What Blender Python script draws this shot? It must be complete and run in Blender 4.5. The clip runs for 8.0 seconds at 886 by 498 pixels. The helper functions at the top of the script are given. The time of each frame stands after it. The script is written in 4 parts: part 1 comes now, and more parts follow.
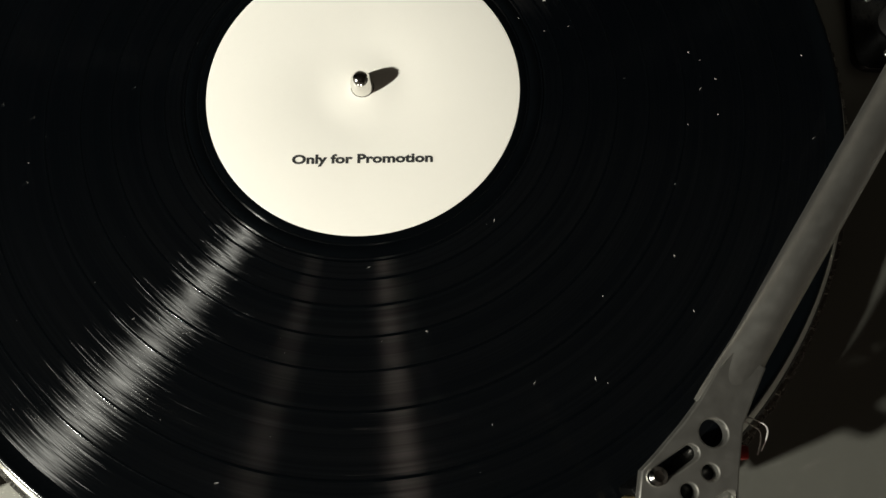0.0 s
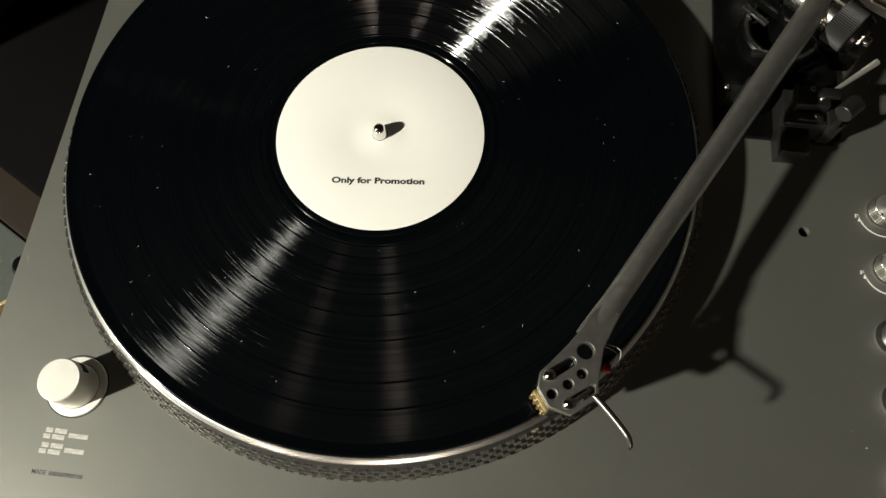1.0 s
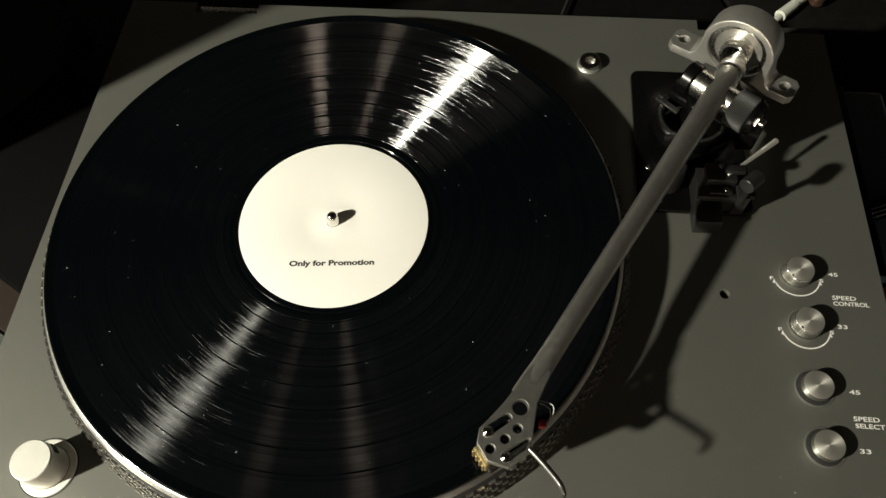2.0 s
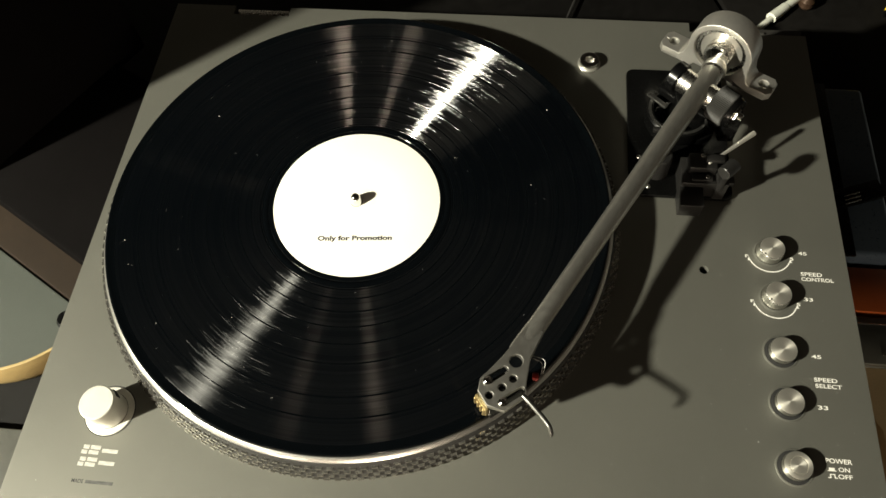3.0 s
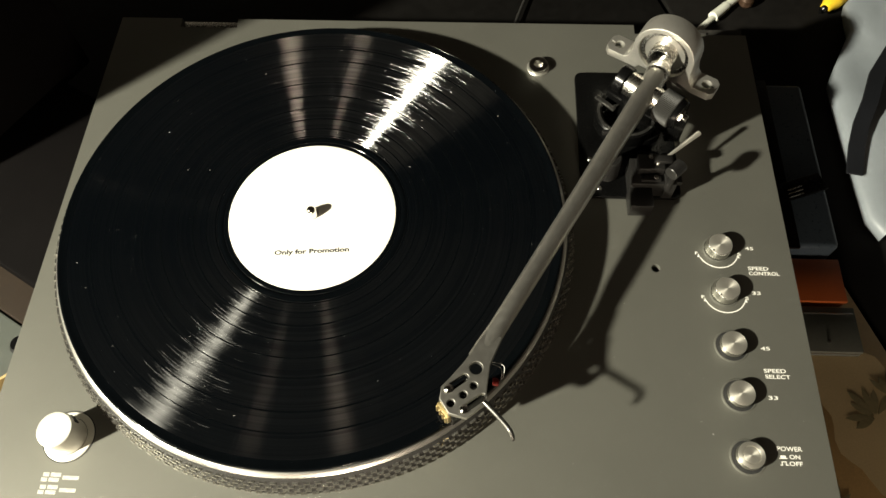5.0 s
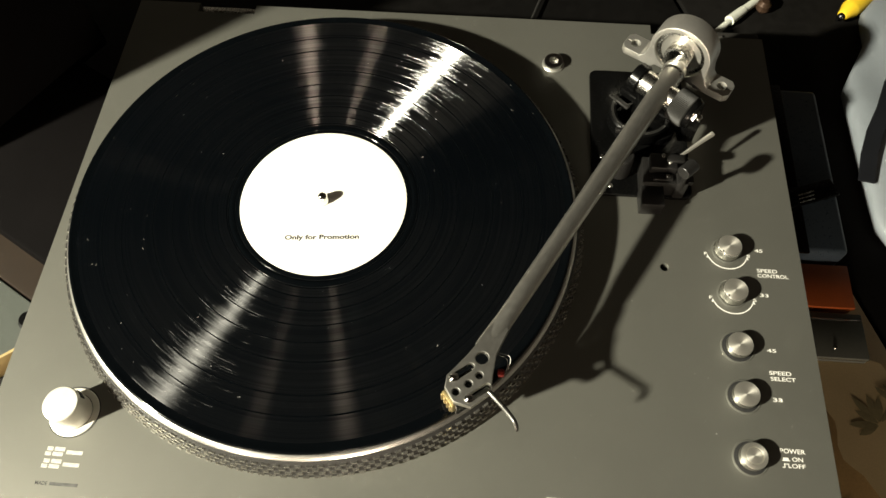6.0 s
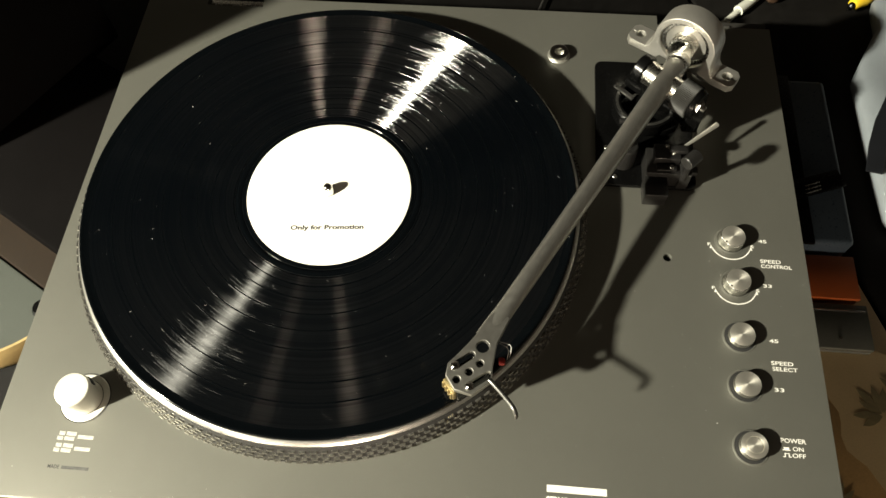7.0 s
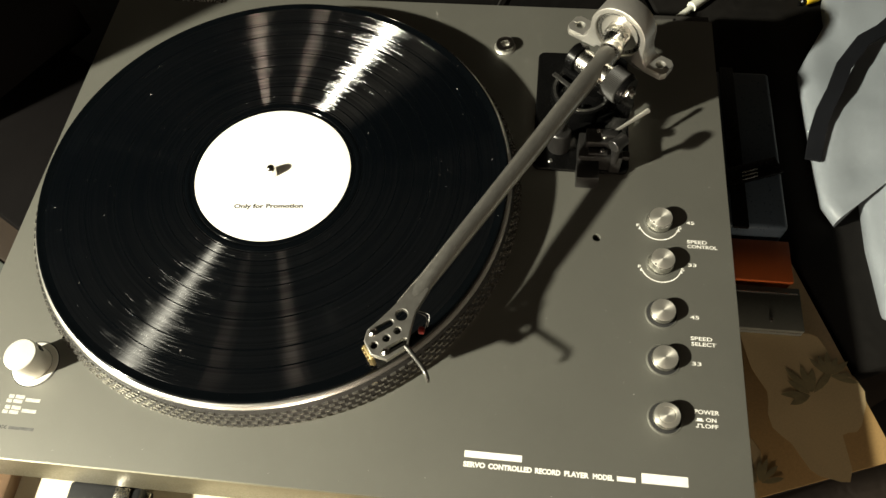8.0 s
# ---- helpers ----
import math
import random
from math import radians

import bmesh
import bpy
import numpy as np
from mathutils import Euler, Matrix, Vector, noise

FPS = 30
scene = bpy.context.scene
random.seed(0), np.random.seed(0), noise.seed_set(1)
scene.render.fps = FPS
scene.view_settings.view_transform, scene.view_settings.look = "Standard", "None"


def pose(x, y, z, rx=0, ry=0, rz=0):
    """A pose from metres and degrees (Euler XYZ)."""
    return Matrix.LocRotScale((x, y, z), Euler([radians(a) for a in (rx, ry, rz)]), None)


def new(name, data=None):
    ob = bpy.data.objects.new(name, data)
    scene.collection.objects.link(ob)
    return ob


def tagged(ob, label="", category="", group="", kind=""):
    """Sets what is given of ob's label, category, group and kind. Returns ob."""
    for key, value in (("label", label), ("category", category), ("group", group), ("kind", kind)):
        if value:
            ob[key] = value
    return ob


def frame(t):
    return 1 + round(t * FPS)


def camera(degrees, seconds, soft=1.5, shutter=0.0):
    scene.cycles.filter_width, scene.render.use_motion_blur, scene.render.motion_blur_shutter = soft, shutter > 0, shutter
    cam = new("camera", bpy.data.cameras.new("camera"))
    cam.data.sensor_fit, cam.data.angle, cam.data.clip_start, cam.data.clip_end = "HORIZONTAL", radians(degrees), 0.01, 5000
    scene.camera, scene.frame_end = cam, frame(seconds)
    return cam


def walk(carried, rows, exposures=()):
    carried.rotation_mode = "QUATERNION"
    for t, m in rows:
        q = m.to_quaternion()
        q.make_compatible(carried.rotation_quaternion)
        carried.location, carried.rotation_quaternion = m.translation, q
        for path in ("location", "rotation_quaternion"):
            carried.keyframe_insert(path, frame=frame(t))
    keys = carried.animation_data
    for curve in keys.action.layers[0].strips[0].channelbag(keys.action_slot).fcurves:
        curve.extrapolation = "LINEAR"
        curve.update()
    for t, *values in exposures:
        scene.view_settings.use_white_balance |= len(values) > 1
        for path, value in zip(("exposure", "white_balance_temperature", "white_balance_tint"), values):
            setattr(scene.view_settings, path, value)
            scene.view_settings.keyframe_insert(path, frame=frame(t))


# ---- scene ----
cam = camera(62.44, 8.0)
PATH = [
    (0, 0.0397, -0.1153, 0.2268, 17.162, 1.358, 4.491),
    (0.2, 0.0362, -0.1278, 0.2417, 17.533, 0.394, 5.068),
    (0.5, 0.0357, -0.1398, 0.2761, 19.424, 0.086, 4.550),
    (0.8, 0.0511, -0.1575, 0.3077, 19.663, 1.054, 5.553),
    (1, 0.0563, -0.1705, 0.3285, 20.714, 1.066, 6.716),
    (1.2, 0.0641, -0.1778, 0.3429, 21.831, 1.699, 7.563),
    (1.5, 0.0727, -0.1753, 0.3551, 24.492, 2.131, 5.612),
    (1.7, 0.0765, -0.1818, 0.3517, 27.775, 1.449, 4.301),
    (2, 0.0803, -0.1917, 0.3510, 28.496, 1.374, 4.276),
    (2.2, 0.0831, -0.2013, 0.3599, 27.883, 1.324, 5.166),
    (3.3, 0.0989, -0.2249, 0.3975, 28.161, 2.763, 5.618),
    (3.5, 0.1065, -0.2160, 0.4011, 27.893, 3.298, 3.686),
    (4, 0.0988, -0.2120, 0.3970, 27.090, 1.475, 2.039),
    (4.5, 0.0944, -0.2095, 0.3950, 26.673, 1.046, 2.291),
    (4.7, 0.0948, -0.2136, 0.3971, 27.038, 1.140, 2.155),
    (5.8, 0.0865, -0.2227, 0.3960, 28.277, 0.092, 3.528),
    (6, 0.0906, -0.2246, 0.3950, 27.798, 0.329, 4.191),
    (6.5, 0.0968, -0.2214, 0.4007, 27.476, 1.552, 4.388),
    (7, 0.0983, -0.2273, 0.3981, 27.228, 1.414, 4.839),
    (7.3, 0.0997, -0.2309, 0.3996, 27.628, 1.256, 4.837),
    (7.5, 0.1058, -0.2370, 0.4007, 27.799, 1.817, 5.189),
    (7.7, 0.1187, -0.2440, 0.4016, 27.630, 2.489, 6.007),
    (8, 0.1551, -0.2501, 0.4015, 28.455, 2.838, 6.090),
]
walk(cam, [(t, pose(x, y, z, rx, ry, rz)) for t, x, y, z, rx, ry, rz in PATH],
     exposures=[(0, -0.06, 6250, 9), (1.0, 0.0, 6300, 8), (2.0, 0.10, 6500, 7), (2.3, 0.26, 6550, 7), (3.3, 0.90, 6800, 5), (3.6, 1.01, 6820, 6), (8.0, 1.02, 6820, 6)])

# ---- light: one small lamp beyond the front corner of the turntable, in a dim room ----
LAMP = Vector((-1.19, -0.75, 0.88))
world = bpy.data.worlds.new("world")
scene.world = world
world.use_nodes = True
world.node_tree.nodes["Background"].inputs[0].default_value = (0.03, 0.03, 0.03, 1)
world.node_tree.nodes["Background"].inputs[1].default_value = 0.03
lamp_data = bpy.data.lights.new("desk_lamp_bulb", "POINT")
lamp_data.energy, lamp_data.color, lamp_data.shadow_soft_size = 205, (1.0, 0.955, 0.82), 0.033
lamp = new("desk_lamp_bulb", lamp_data)
lamp.location = LAMP
# two faint warm lights, added unseen low behind the viewer for weak record streaks
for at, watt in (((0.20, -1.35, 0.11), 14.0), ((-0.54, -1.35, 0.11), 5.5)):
    far_data = bpy.data.lights.new("added_streak_light", "POINT")
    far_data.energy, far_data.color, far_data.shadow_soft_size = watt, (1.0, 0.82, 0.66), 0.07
    far = new("added_streak_light", far_data)
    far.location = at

MM = 0.001
PI = math.pi


# ---- materials ----
def material(name, colour, rough=0.5, metal=0.0, vary=0.15, grain=60.0, bump=0.0, bump_scale=400.0, rough_vary=0.1, spec=0.5):
    """A surface with stains at a large scale and grain at a fine one; scales are per metre."""
    m = bpy.data.materials.new(name)
    m.use_nodes = True
    nt = m.node_tree
    b = nt.nodes["Principled BSDF"]
    tc = nt.nodes.new("ShaderNodeTexCoord")
    big, fine = nt.nodes.new("ShaderNodeTexNoise"), nt.nodes.new("ShaderNodeTexNoise")
    big.inputs["Scale"].default_value, big.inputs["Detail"].default_value = grain, 3
    fine.inputs["Scale"].default_value, fine.inputs["Detail"].default_value = bump_scale, 4
    for n in (big, fine):
        nt.links.new(tc.outputs["Object"], n.inputs["Vector"])
    ramp = nt.nodes.new("ShaderNodeMapRange")
    ramp.inputs["From Min"].default_value, ramp.inputs["From Max"].default_value = 0.3, 0.7
    ramp.inputs["To Min"].default_value, ramp.inputs["To Max"].default_value = 1 - vary, 1 + vary
    add = nt.nodes.new("ShaderNodeMath")
    add.operation = "ADD"
    half = nt.nodes.new("ShaderNodeMath")
    half.operation = "MULTIPLY_ADD"
    half.inputs[1].default_value, half.inputs[2].default_value = 0.5, -0.25
    nt.links.new(fine.outputs["Fac"], half.inputs[0])
    nt.links.new(big.outputs["Fac"], add.inputs[0])
    nt.links.new(half.outputs[0], add.inputs[1])
    nt.links.new(add.outputs[0], ramp.inputs["Value"])
    mul = nt.nodes.new("ShaderNodeVectorMath")
    mul.operation = "SCALE"
    mul.inputs[0].default_value = colour
    nt.links.new(ramp.outputs["Result"], mul.inputs["Scale"])
    nt.links.new(mul.outputs["Vector"], b.inputs["Base Color"])
    rr = nt.nodes.new("ShaderNodeMapRange")
    rr.inputs["From Min"].default_value, rr.inputs["From Max"].default_value = 0.3, 0.7
    rr.inputs["To Min"].default_value, rr.inputs["To Max"].default_value = max(0.02, rough - rough_vary), min(1, rough + rough_vary)
    nt.links.new(fine.outputs["Fac"], rr.inputs["Value"])
    nt.links.new(rr.outputs["Result"], b.inputs["Roughness"])
    b.inputs["Metallic"].default_value = metal
    b.inputs["Specular IOR Level"].default_value = spec
    if bump:
        bn = nt.nodes.new("ShaderNodeBump")
        bn.inputs["Strength"].default_value, bn.inputs["Distance"].default_value = bump, 0.0004
        nt.links.new(fine.outputs["Fac"], bn.inputs["Height"])
        nt.links.new(bn.outputs["Normal"], b.inputs["Normal"])
    return m


def radial_gloss(m, amount, turn=0.0):
    """Turned or pressed rings round the object's own z axis stretch the highlight across them."""
    nt = m.node_tree
    b = nt.nodes["Principled BSDF"]
    tg = nt.nodes.new("ShaderNodeTangent")
    tg.direction_type, tg.axis = "RADIAL", "Z"
    nt.links.new(tg.outputs[0], b.inputs["Tangent"])
    b.inputs["Anisotropic"].default_value = amount
    b.inputs["Anisotropic Rotation"].default_value = turn
    return m


PAINT = material("grey_metallic_paint", (0.192, 0.190, 0.165), 0.48, 0.68, 0.05, 14, 0.025, 2500, 0.05)
EDGE = material("brushed_edge_metal", (0.17, 0.16, 0.115), 0.42, 0.7, 0.12, 30, 0.05, 900)
BODY = material("dark_vinyl_body", (0.03, 0.028, 0.025), 0.55, 0, 0.2, 30, 0.2, 700)
ALU = material("aluminium", (0.48, 0.465, 0.43), 0.27, 1.0, 0.05, 60, 0, 700, 0.03)
TURNED = radial_gloss(material("turned_aluminium", (0.78, 0.75, 0.67), 0.50, 0.88, 0.05, 60, 0, 1500, 0.04), 0.7, 0.25)
SPUN = radial_gloss(material("platter_aluminium", (0.80, 0.79, 0.75), 0.33, 1.0, 0.05, 60, 0, 1500, 0.05), 0.1, 0.25)
SATIN = material("satin_aluminium", (0.80, 0.78, 0.71), 0.5, 0.85, 0.05, 60, 0.02, 1500, 0.05)
CHROME = material("chrome", (0.75, 0.74, 0.71), 0.12, 1.0, 0.03, 60, 0, 900, 0.04)
ARMMETAL = material("satin_arm_metal", (0.55, 0.535, 0.49), 0.34, 0.95, 0.06, 25, 0, 300, 0.03)
CAST = material("cast_zinc", (0.68, 0.66, 0.61), 0.40, 0.9, 0.08, 80, 0.06, 1600, 0.06)
RIM = material("platter_rim_grey", (0.016, 0.0155, 0.0145), 0.55, 0.0, 0.10, 60, 0.05, 900)
DOT = material("strobe_dot_metal", (0.40, 0.385, 0.35), 0.24, 0.9, 0.1, 200)
BLACK = material("black_plastic", (0.0025, 0.0025, 0.0025), 0.26, 0, 0.2, 60, 0, 900, 0.02, 0.22)
HOLE = material("dark_recess", (0.01, 0.01, 0.01), 0.8, 0, 0.1, 60)
PRINT = material("white_print", (0.82, 0.80, 0.74), 0.5, 0, 0.04, 200)
WORNPRINT = material("worn_white_print", (0.46, 0.45, 0.41), 0.5, 0, 0.18, 500)
FADED = material("worn_dark_print", (0.07, 0.07, 0.065), 0.6, 0, 0.4, 300)
INK = material("black_ink", (0.02, 0.02, 0.02), 0.6, 0, 0.1, 300)
PAPER = material("label_paper", (0.90, 0.872, 0.80), 0.62, 0, 0.012, 30, 0.03, 3000)
GOLD = material("gold_cartridge", (0.50, 0.39, 0.19), 0.35, 0.8, 0.12, 200, 0, 900)
RED = material("red_plastic", (0.25, 0.02, 0.015), 0.4, 0, 0.1, 200)
LIFTMETAL = material("dark_lift_metal", (0.14, 0.137, 0.13), 0.34, 0.9, 0.1, 60)
DARKPLASTIC = material("dark_grey_plastic", (0.011, 0.0105, 0.010), 0.38, 0, 0.2, 60, 0.1, 900)
WIRE = material("pale_wire", (0.32, 0.31, 0.29), 0.45, 0, 0.1, 200)
DUST = material("dust_specks", (0.6, 0.59, 0.55), 0.9, 0, 0.1, 200)


def vinyl():
    """Pressed vinyl: a smooth land and, between tracks, V grooves whose two walls lean 45 degrees inwards and outwards."""
    m = bpy.data.materials.new("grooved_black_vinyl")
    m.use_nodes = True
    nt = m.node_tree
    b, out = nt.nodes["Principled BSDF"], nt.nodes["Material Output"]
    b.inputs["Base Color"].default_value = (0.0010, 0.0015, 0.0021, 1)
    b.inputs["Roughness"].default_value = 0.14
    b.inputs["Specular IOR Level"].default_value = 0.2

    def node(kind, **sets):
        n = nt.nodes.new(kind)
        for k, v in sets.items():
            n.inputs[int(k[1:])].default_value = v
        return n

    def vec(op, *ins):
        n = nt.nodes.new("ShaderNodeVectorMath")
        n.operation = op
        for i, v in enumerate(ins):
            if isinstance(v, tuple):
                n.inputs[i].default_value = v
            else:
                nt.links.new(v, n.inputs[3 if op == "SCALE" and i == 1 else i])
        return n

    def num(op, *ins):
        n = nt.nodes.new("ShaderNodeMath")
        n.operation = op
        for i, v in enumerate(ins):
            if isinstance(v, (int, float)):
                n.inputs[i].default_value = v
            else:
                nt.links.new(v, n.inputs[i])
        return n.outputs[0]

    tc = nt.nodes.new("ShaderNodeTexCoord")
    flat = vec("MULTIPLY", tc.outputs["Object"], (1, 1, 0)).outputs[0]
    radius = vec("LENGTH", flat).outputs["Value"]
    outward = vec("NORMALIZE", flat).outputs[0]
    round_ = vec("CROSS_PRODUCT", (0, 0, 1), outward).outputs[0]
    sep = nt.nodes.new("ShaderNodeSeparateXYZ")
    nt.links.new(flat, sep.inputs[0])
    angle = num("ARCTAN2", sep.outputs[1], sep.outputs[0])
    polar = nt.nodes.new("ShaderNodeCombineXYZ")
    nt.links.new(num("MULTIPLY", radius, 3600.0), polar.inputs[0])
    nt.links.new(num("MULTIPLY", angle, 3.0), polar.inputs[1])
    # each turn of the groove wavers a little differently
    waver = nt.nodes.new("ShaderNodeTexNoise")
    waver.inputs["Scale"].default_value, waver.inputs["Detail"].default_value, waver.inputs["Roughness"].default_value = 1.0, 2.5, 0.6
    nt.links.new(polar.outputs[0], waver.inputs["Vector"])
    # loud and quiet passages
    rings = nt.nodes.new("ShaderNodeTexNoise")
    rings.noise_dimensions = "1D"
    rings.inputs["Scale"].default_value, rings.inputs["Detail"].default_value, rings.inputs["Roughness"].default_value = 170, 6, 0.8
    nt.links.new(radius, rings.inputs["W"])
    swing = nt.nodes.new("ShaderNodeMapRange")
    swing.inputs["From Min"].default_value, swing.inputs["From Max"].default_value = 0.35, 0.65
    swing.inputs["To Min"].default_value, swing.inputs["To Max"].default_value = 0.25, 1.25
    nt.links.new(rings.outputs["Fac"], swing.inputs["Value"])
    lean_off = num("SUBTRACT", waver.outputs["Fac"], 0.5)
    side = num("MULTIPLY", num("MULTIPLY", num("MULTIPLY", lean_off, num("ABSOLUTE", lean_off)), 4.4), swing.outputs["Result"])
    loud = nt.nodes.new("ShaderNodeMapRange")
    loud.inputs["From Min"].default_value, loud.inputs["From Max"].default_value = 0.36, 0.66
    loud.inputs["To Min"].default_value, loud.inputs["To Max"].default_value = 0.42, 1.1
    nt.links.new(rings.outputs["Fac"], loud.inputs["Value"])
    tg = nt.nodes.new("ShaderNodeTangent")
    tg.direction_type, tg.axis = "RADIAL", "Z"
    last = b.outputs[0]
    for lean, gain, rough, stretch in ((-1.02, 0.086, 0.275, 0.84), (0.95, 0.0066, 0.31, 0.74)):
        g = nt.nodes.new("ShaderNodeBsdfAnisotropic")
        g.distribution = "BECKMANN"
        tint = vec("SCALE", (gain, gain, gain), loud.outputs["Result"]).outputs[0]
        nt.links.new(tint, g.inputs["Color"])
        g.inputs["Roughness"].default_value = rough
        g.inputs["Anisotropy"].default_value = stretch
        nt.links.new(tg.outputs[0], g.inputs["Tangent"])
        wall = vec("ADD", vec("MULTIPLY", outward, (lean, lean, 0)).outputs[0], (0, 0, 1)).outputs[0]
        wall = vec("ADD", wall, vec("SCALE", round_, side).outputs[0]).outputs[0]
        nt.links.new(vec("NORMALIZE", wall).outputs[0], g.inputs["Normal"])
        add = nt.nodes.new("ShaderNodeAddShader")
        nt.links.new(last, add.inputs[0])
        nt.links.new(g.outputs[0], add.inputs[1])
        last = add.outputs[0]
    nt.links.new(last, out.inputs["Surface"])
    return m


VINYL = vinyl()
SMOOTH_VINYL = radial_gloss(material("smooth_vinyl", (0.0014, 0.0019, 0.0024), 0.12, 0, 0.1, 60, 0, 900, 0.02, 0.2), 0.6, 0.25)


# ---- mesh helpers: all shapes in millimetres, in place ----
ORIGIN = {}
PLACE = Matrix()      # the frame in which shapes are drawn


def thing(name, at, label, category, kind="", group=""):
    ob = new(name)
    at = PLACE @ Vector(at)
    ob.location = at * MM
    ob.empty_display_size = 0.02
    ORIGIN[ob] = at
    return tagged(ob, label, category, group, kind)


def finish(name, me, mat, parent=None, label="", angle=32):
    me.transform(PLACE)
    lo = Vector([min(v.co[i] for v in me.vertices) for i in range(3)])
    hi = Vector([max(v.co[i] for v in me.vertices) for i in range(3)])
    c = (lo + hi) / 2
    c.z = lo.z
    me.transform(Matrix.Scale(MM, 4) @ Matrix.Translation(-c))
    if mat and not me.materials:
        me.materials.append(mat)
    for p in me.polygons:
        p.use_smooth = True
    me.set_sharp_from_angle(angle=radians(angle))
    ob = new(name, me)
    ORIGIN[ob] = c
    if parent:
        ob.parent = parent
        ob.location = (c - ORIGIN[parent]) * MM
    else:
        ob.location = c * MM
    return tagged(ob, label)


def part(name, bm, mat, parent=None, label="", angle=32):
    me = bpy.data.meshes.new(name)
    bmesh.ops.recalc_face_normals(bm, faces=bm.faces)
    bm.to_mesh(me)
    bm.free()
    return finish(name, me, mat, parent, label, angle)


def box(x0, x1, y0, y1, z0, z1, bevel=0.0, seg=2, m=None):
    bm = bmesh.new()
    bmesh.ops.create_cube(bm, size=1)
    for v in bm.verts:
        v.co = Vector(((x0 + x1) / 2 + v.co.x * (x1 - x0), (y0 + y1) / 2 + v.co.y * (y1 - y0), (z0 + z1) / 2 + v.co.z * (z1 - z0)))
    if bevel:
        bmesh.ops.bevel(bm, geom=bm.edges[:], offset=bevel, segments=seg, affect="EDGES", profile=0.5)
    if m:
        bm.transform(m)
    return bm


def merge(*bms):
    out = bmesh.new()
    for b in bms:
        me = bpy.data.meshes.new("tmp")
        b.to_mesh(me)
        b.free()
        out.from_mesh(me)
        bpy.data.meshes.remove(me)
    return out


def lathe(profile, seg=64, m=None, close=False):
    """Turns (r, z) pairs round the z axis."""
    bm = bmesh.new()
    rows = []
    for r, z in profile:
        if r < 1e-6:
            rows.append([bm.verts.new((0, 0, z))])
        else:
            rows.append([bm.verts.new((r * math.cos(2 * PI * k / seg), r * math.sin(2 * PI * k / seg), z)) for k in range(seg)])
    pairs = list(zip(rows, rows[1:])) + ([(rows[-1], rows[0])] if close else [])
    for a, b in pairs:
        for k in range(seg):
            q = (k + 1) % seg
            if len(a) == 1 and len(b) == 1:
                continue
            if len(a) == 1:
                bm.faces.new((a[0], b[k], b[q]))
            elif len(b) == 1:
                bm.faces.new((a[k], b[0], a[q]))
            else:
                bm.faces.new((a[k], b[k], b[q], a[q]))
    if m:
        bm.transform(m)
    return bm


def along(p, d):
    """A frame at p whose z axis points along d."""
    return Matrix.Translation(p) @ Vector(d).to_track_quat("Z", "Y").to_matrix().to_4x4()


def rod(p, q, r0, r1=None, seg=24, ease=0.3):
    """A round bar from p to q with softened ends."""
    p, q = Vector(p), Vector(q)
    r1 = r0 if r1 is None else r1
    n = (q - p).length
    e = min(ease, n / 4, r0 / 2, r1 / 2)
    return lathe([(0, 0), (r0 - e, 0), (r0, e), (r1, n - e), (r1 - e, n), (0, n)], seg, along(p, q - p))


def sweep(points, radius, seg=10):
    """A wire through points; radius is one number or one a point."""
    pts = [Vector(p) for p in points]
    rad = radius if isinstance(radius, (list, tuple)) else [radius] * len(pts)
    fine, fr = [], []
    for i in range(len(pts) - 1):
        p0, p1, p2, p3 = pts[max(i - 1, 0)], pts[i], pts[i + 1], pts[min(i + 2, len(pts) - 1)]
        for k in range(6):
            t = k / 6
            fine.append(0.5 * (2 * p1 + (p2 - p0) * t + (2 * p0 - 5 * p1 + 4 * p2 - p3) * t * t + (3 * p1 - p0 - 3 * p2 + p3) * t ** 3))
            fr.append(rad[i] + (rad[i + 1] - rad[i]) * t)
    fine.append(pts[-1])
    fr.append(rad[-1])
    bm = bmesh.new()
    rows = []
    side = None
    for i, p in enumerate(fine):
        d = (fine[min(i + 1, len(fine) - 1)] - fine[max(i - 1, 0)]).normalized()
        side = (d.orthogonal() if side is None else side - d * side.dot(d)).normalized()
        up = d.cross(side)
        rows.append([bm.verts.new(p + fr[i] * (side * math.cos(2 * PI * k / seg) + up * math.sin(2 * PI * k / seg))) for k in range(seg)])
    for a, b in zip(rows, rows[1:]):
        for k in range(seg):
            bm.faces.new((a[k], a[(k + 1) % seg], b[(k + 1) % seg], b[k]))
    bm.faces.new(rows[0])
    bm.faces.new(rows[-1])
    return bm


def curve_mesh(name, cu):
    ob = bpy.data.objects.new("tmp", cu)
    scene.collection.objects.link(ob)
    me = bpy.data.meshes.new_from_object(ob.evaluated_get(bpy.context.evaluated_depsgraph_get()))
    bpy.data.objects.remove(ob)
    me.name = name
    me.materials.clear()
    return me


def circle(cx, cy, r, n=28):
    return [(cx + r * math.cos(2 * PI * k / n), cy + r * math.sin(2 * PI * k / n)) for k in range(n)]


def slot(ax, ay, bx, by, r, n=10):
    d = math.atan2(by - ay, bx - ax)
    return ([(bx + r * math.cos(d - PI / 2 + PI * k / n), by + r * math.sin(d - PI / 2 + PI * k / n)) for k in range(n + 1)]
            + [(ax + r * math.cos(d + PI / 2 + PI * k / n), ay + r * math.sin(d + PI / 2 + PI * k / n)) for k in range(n + 1)])


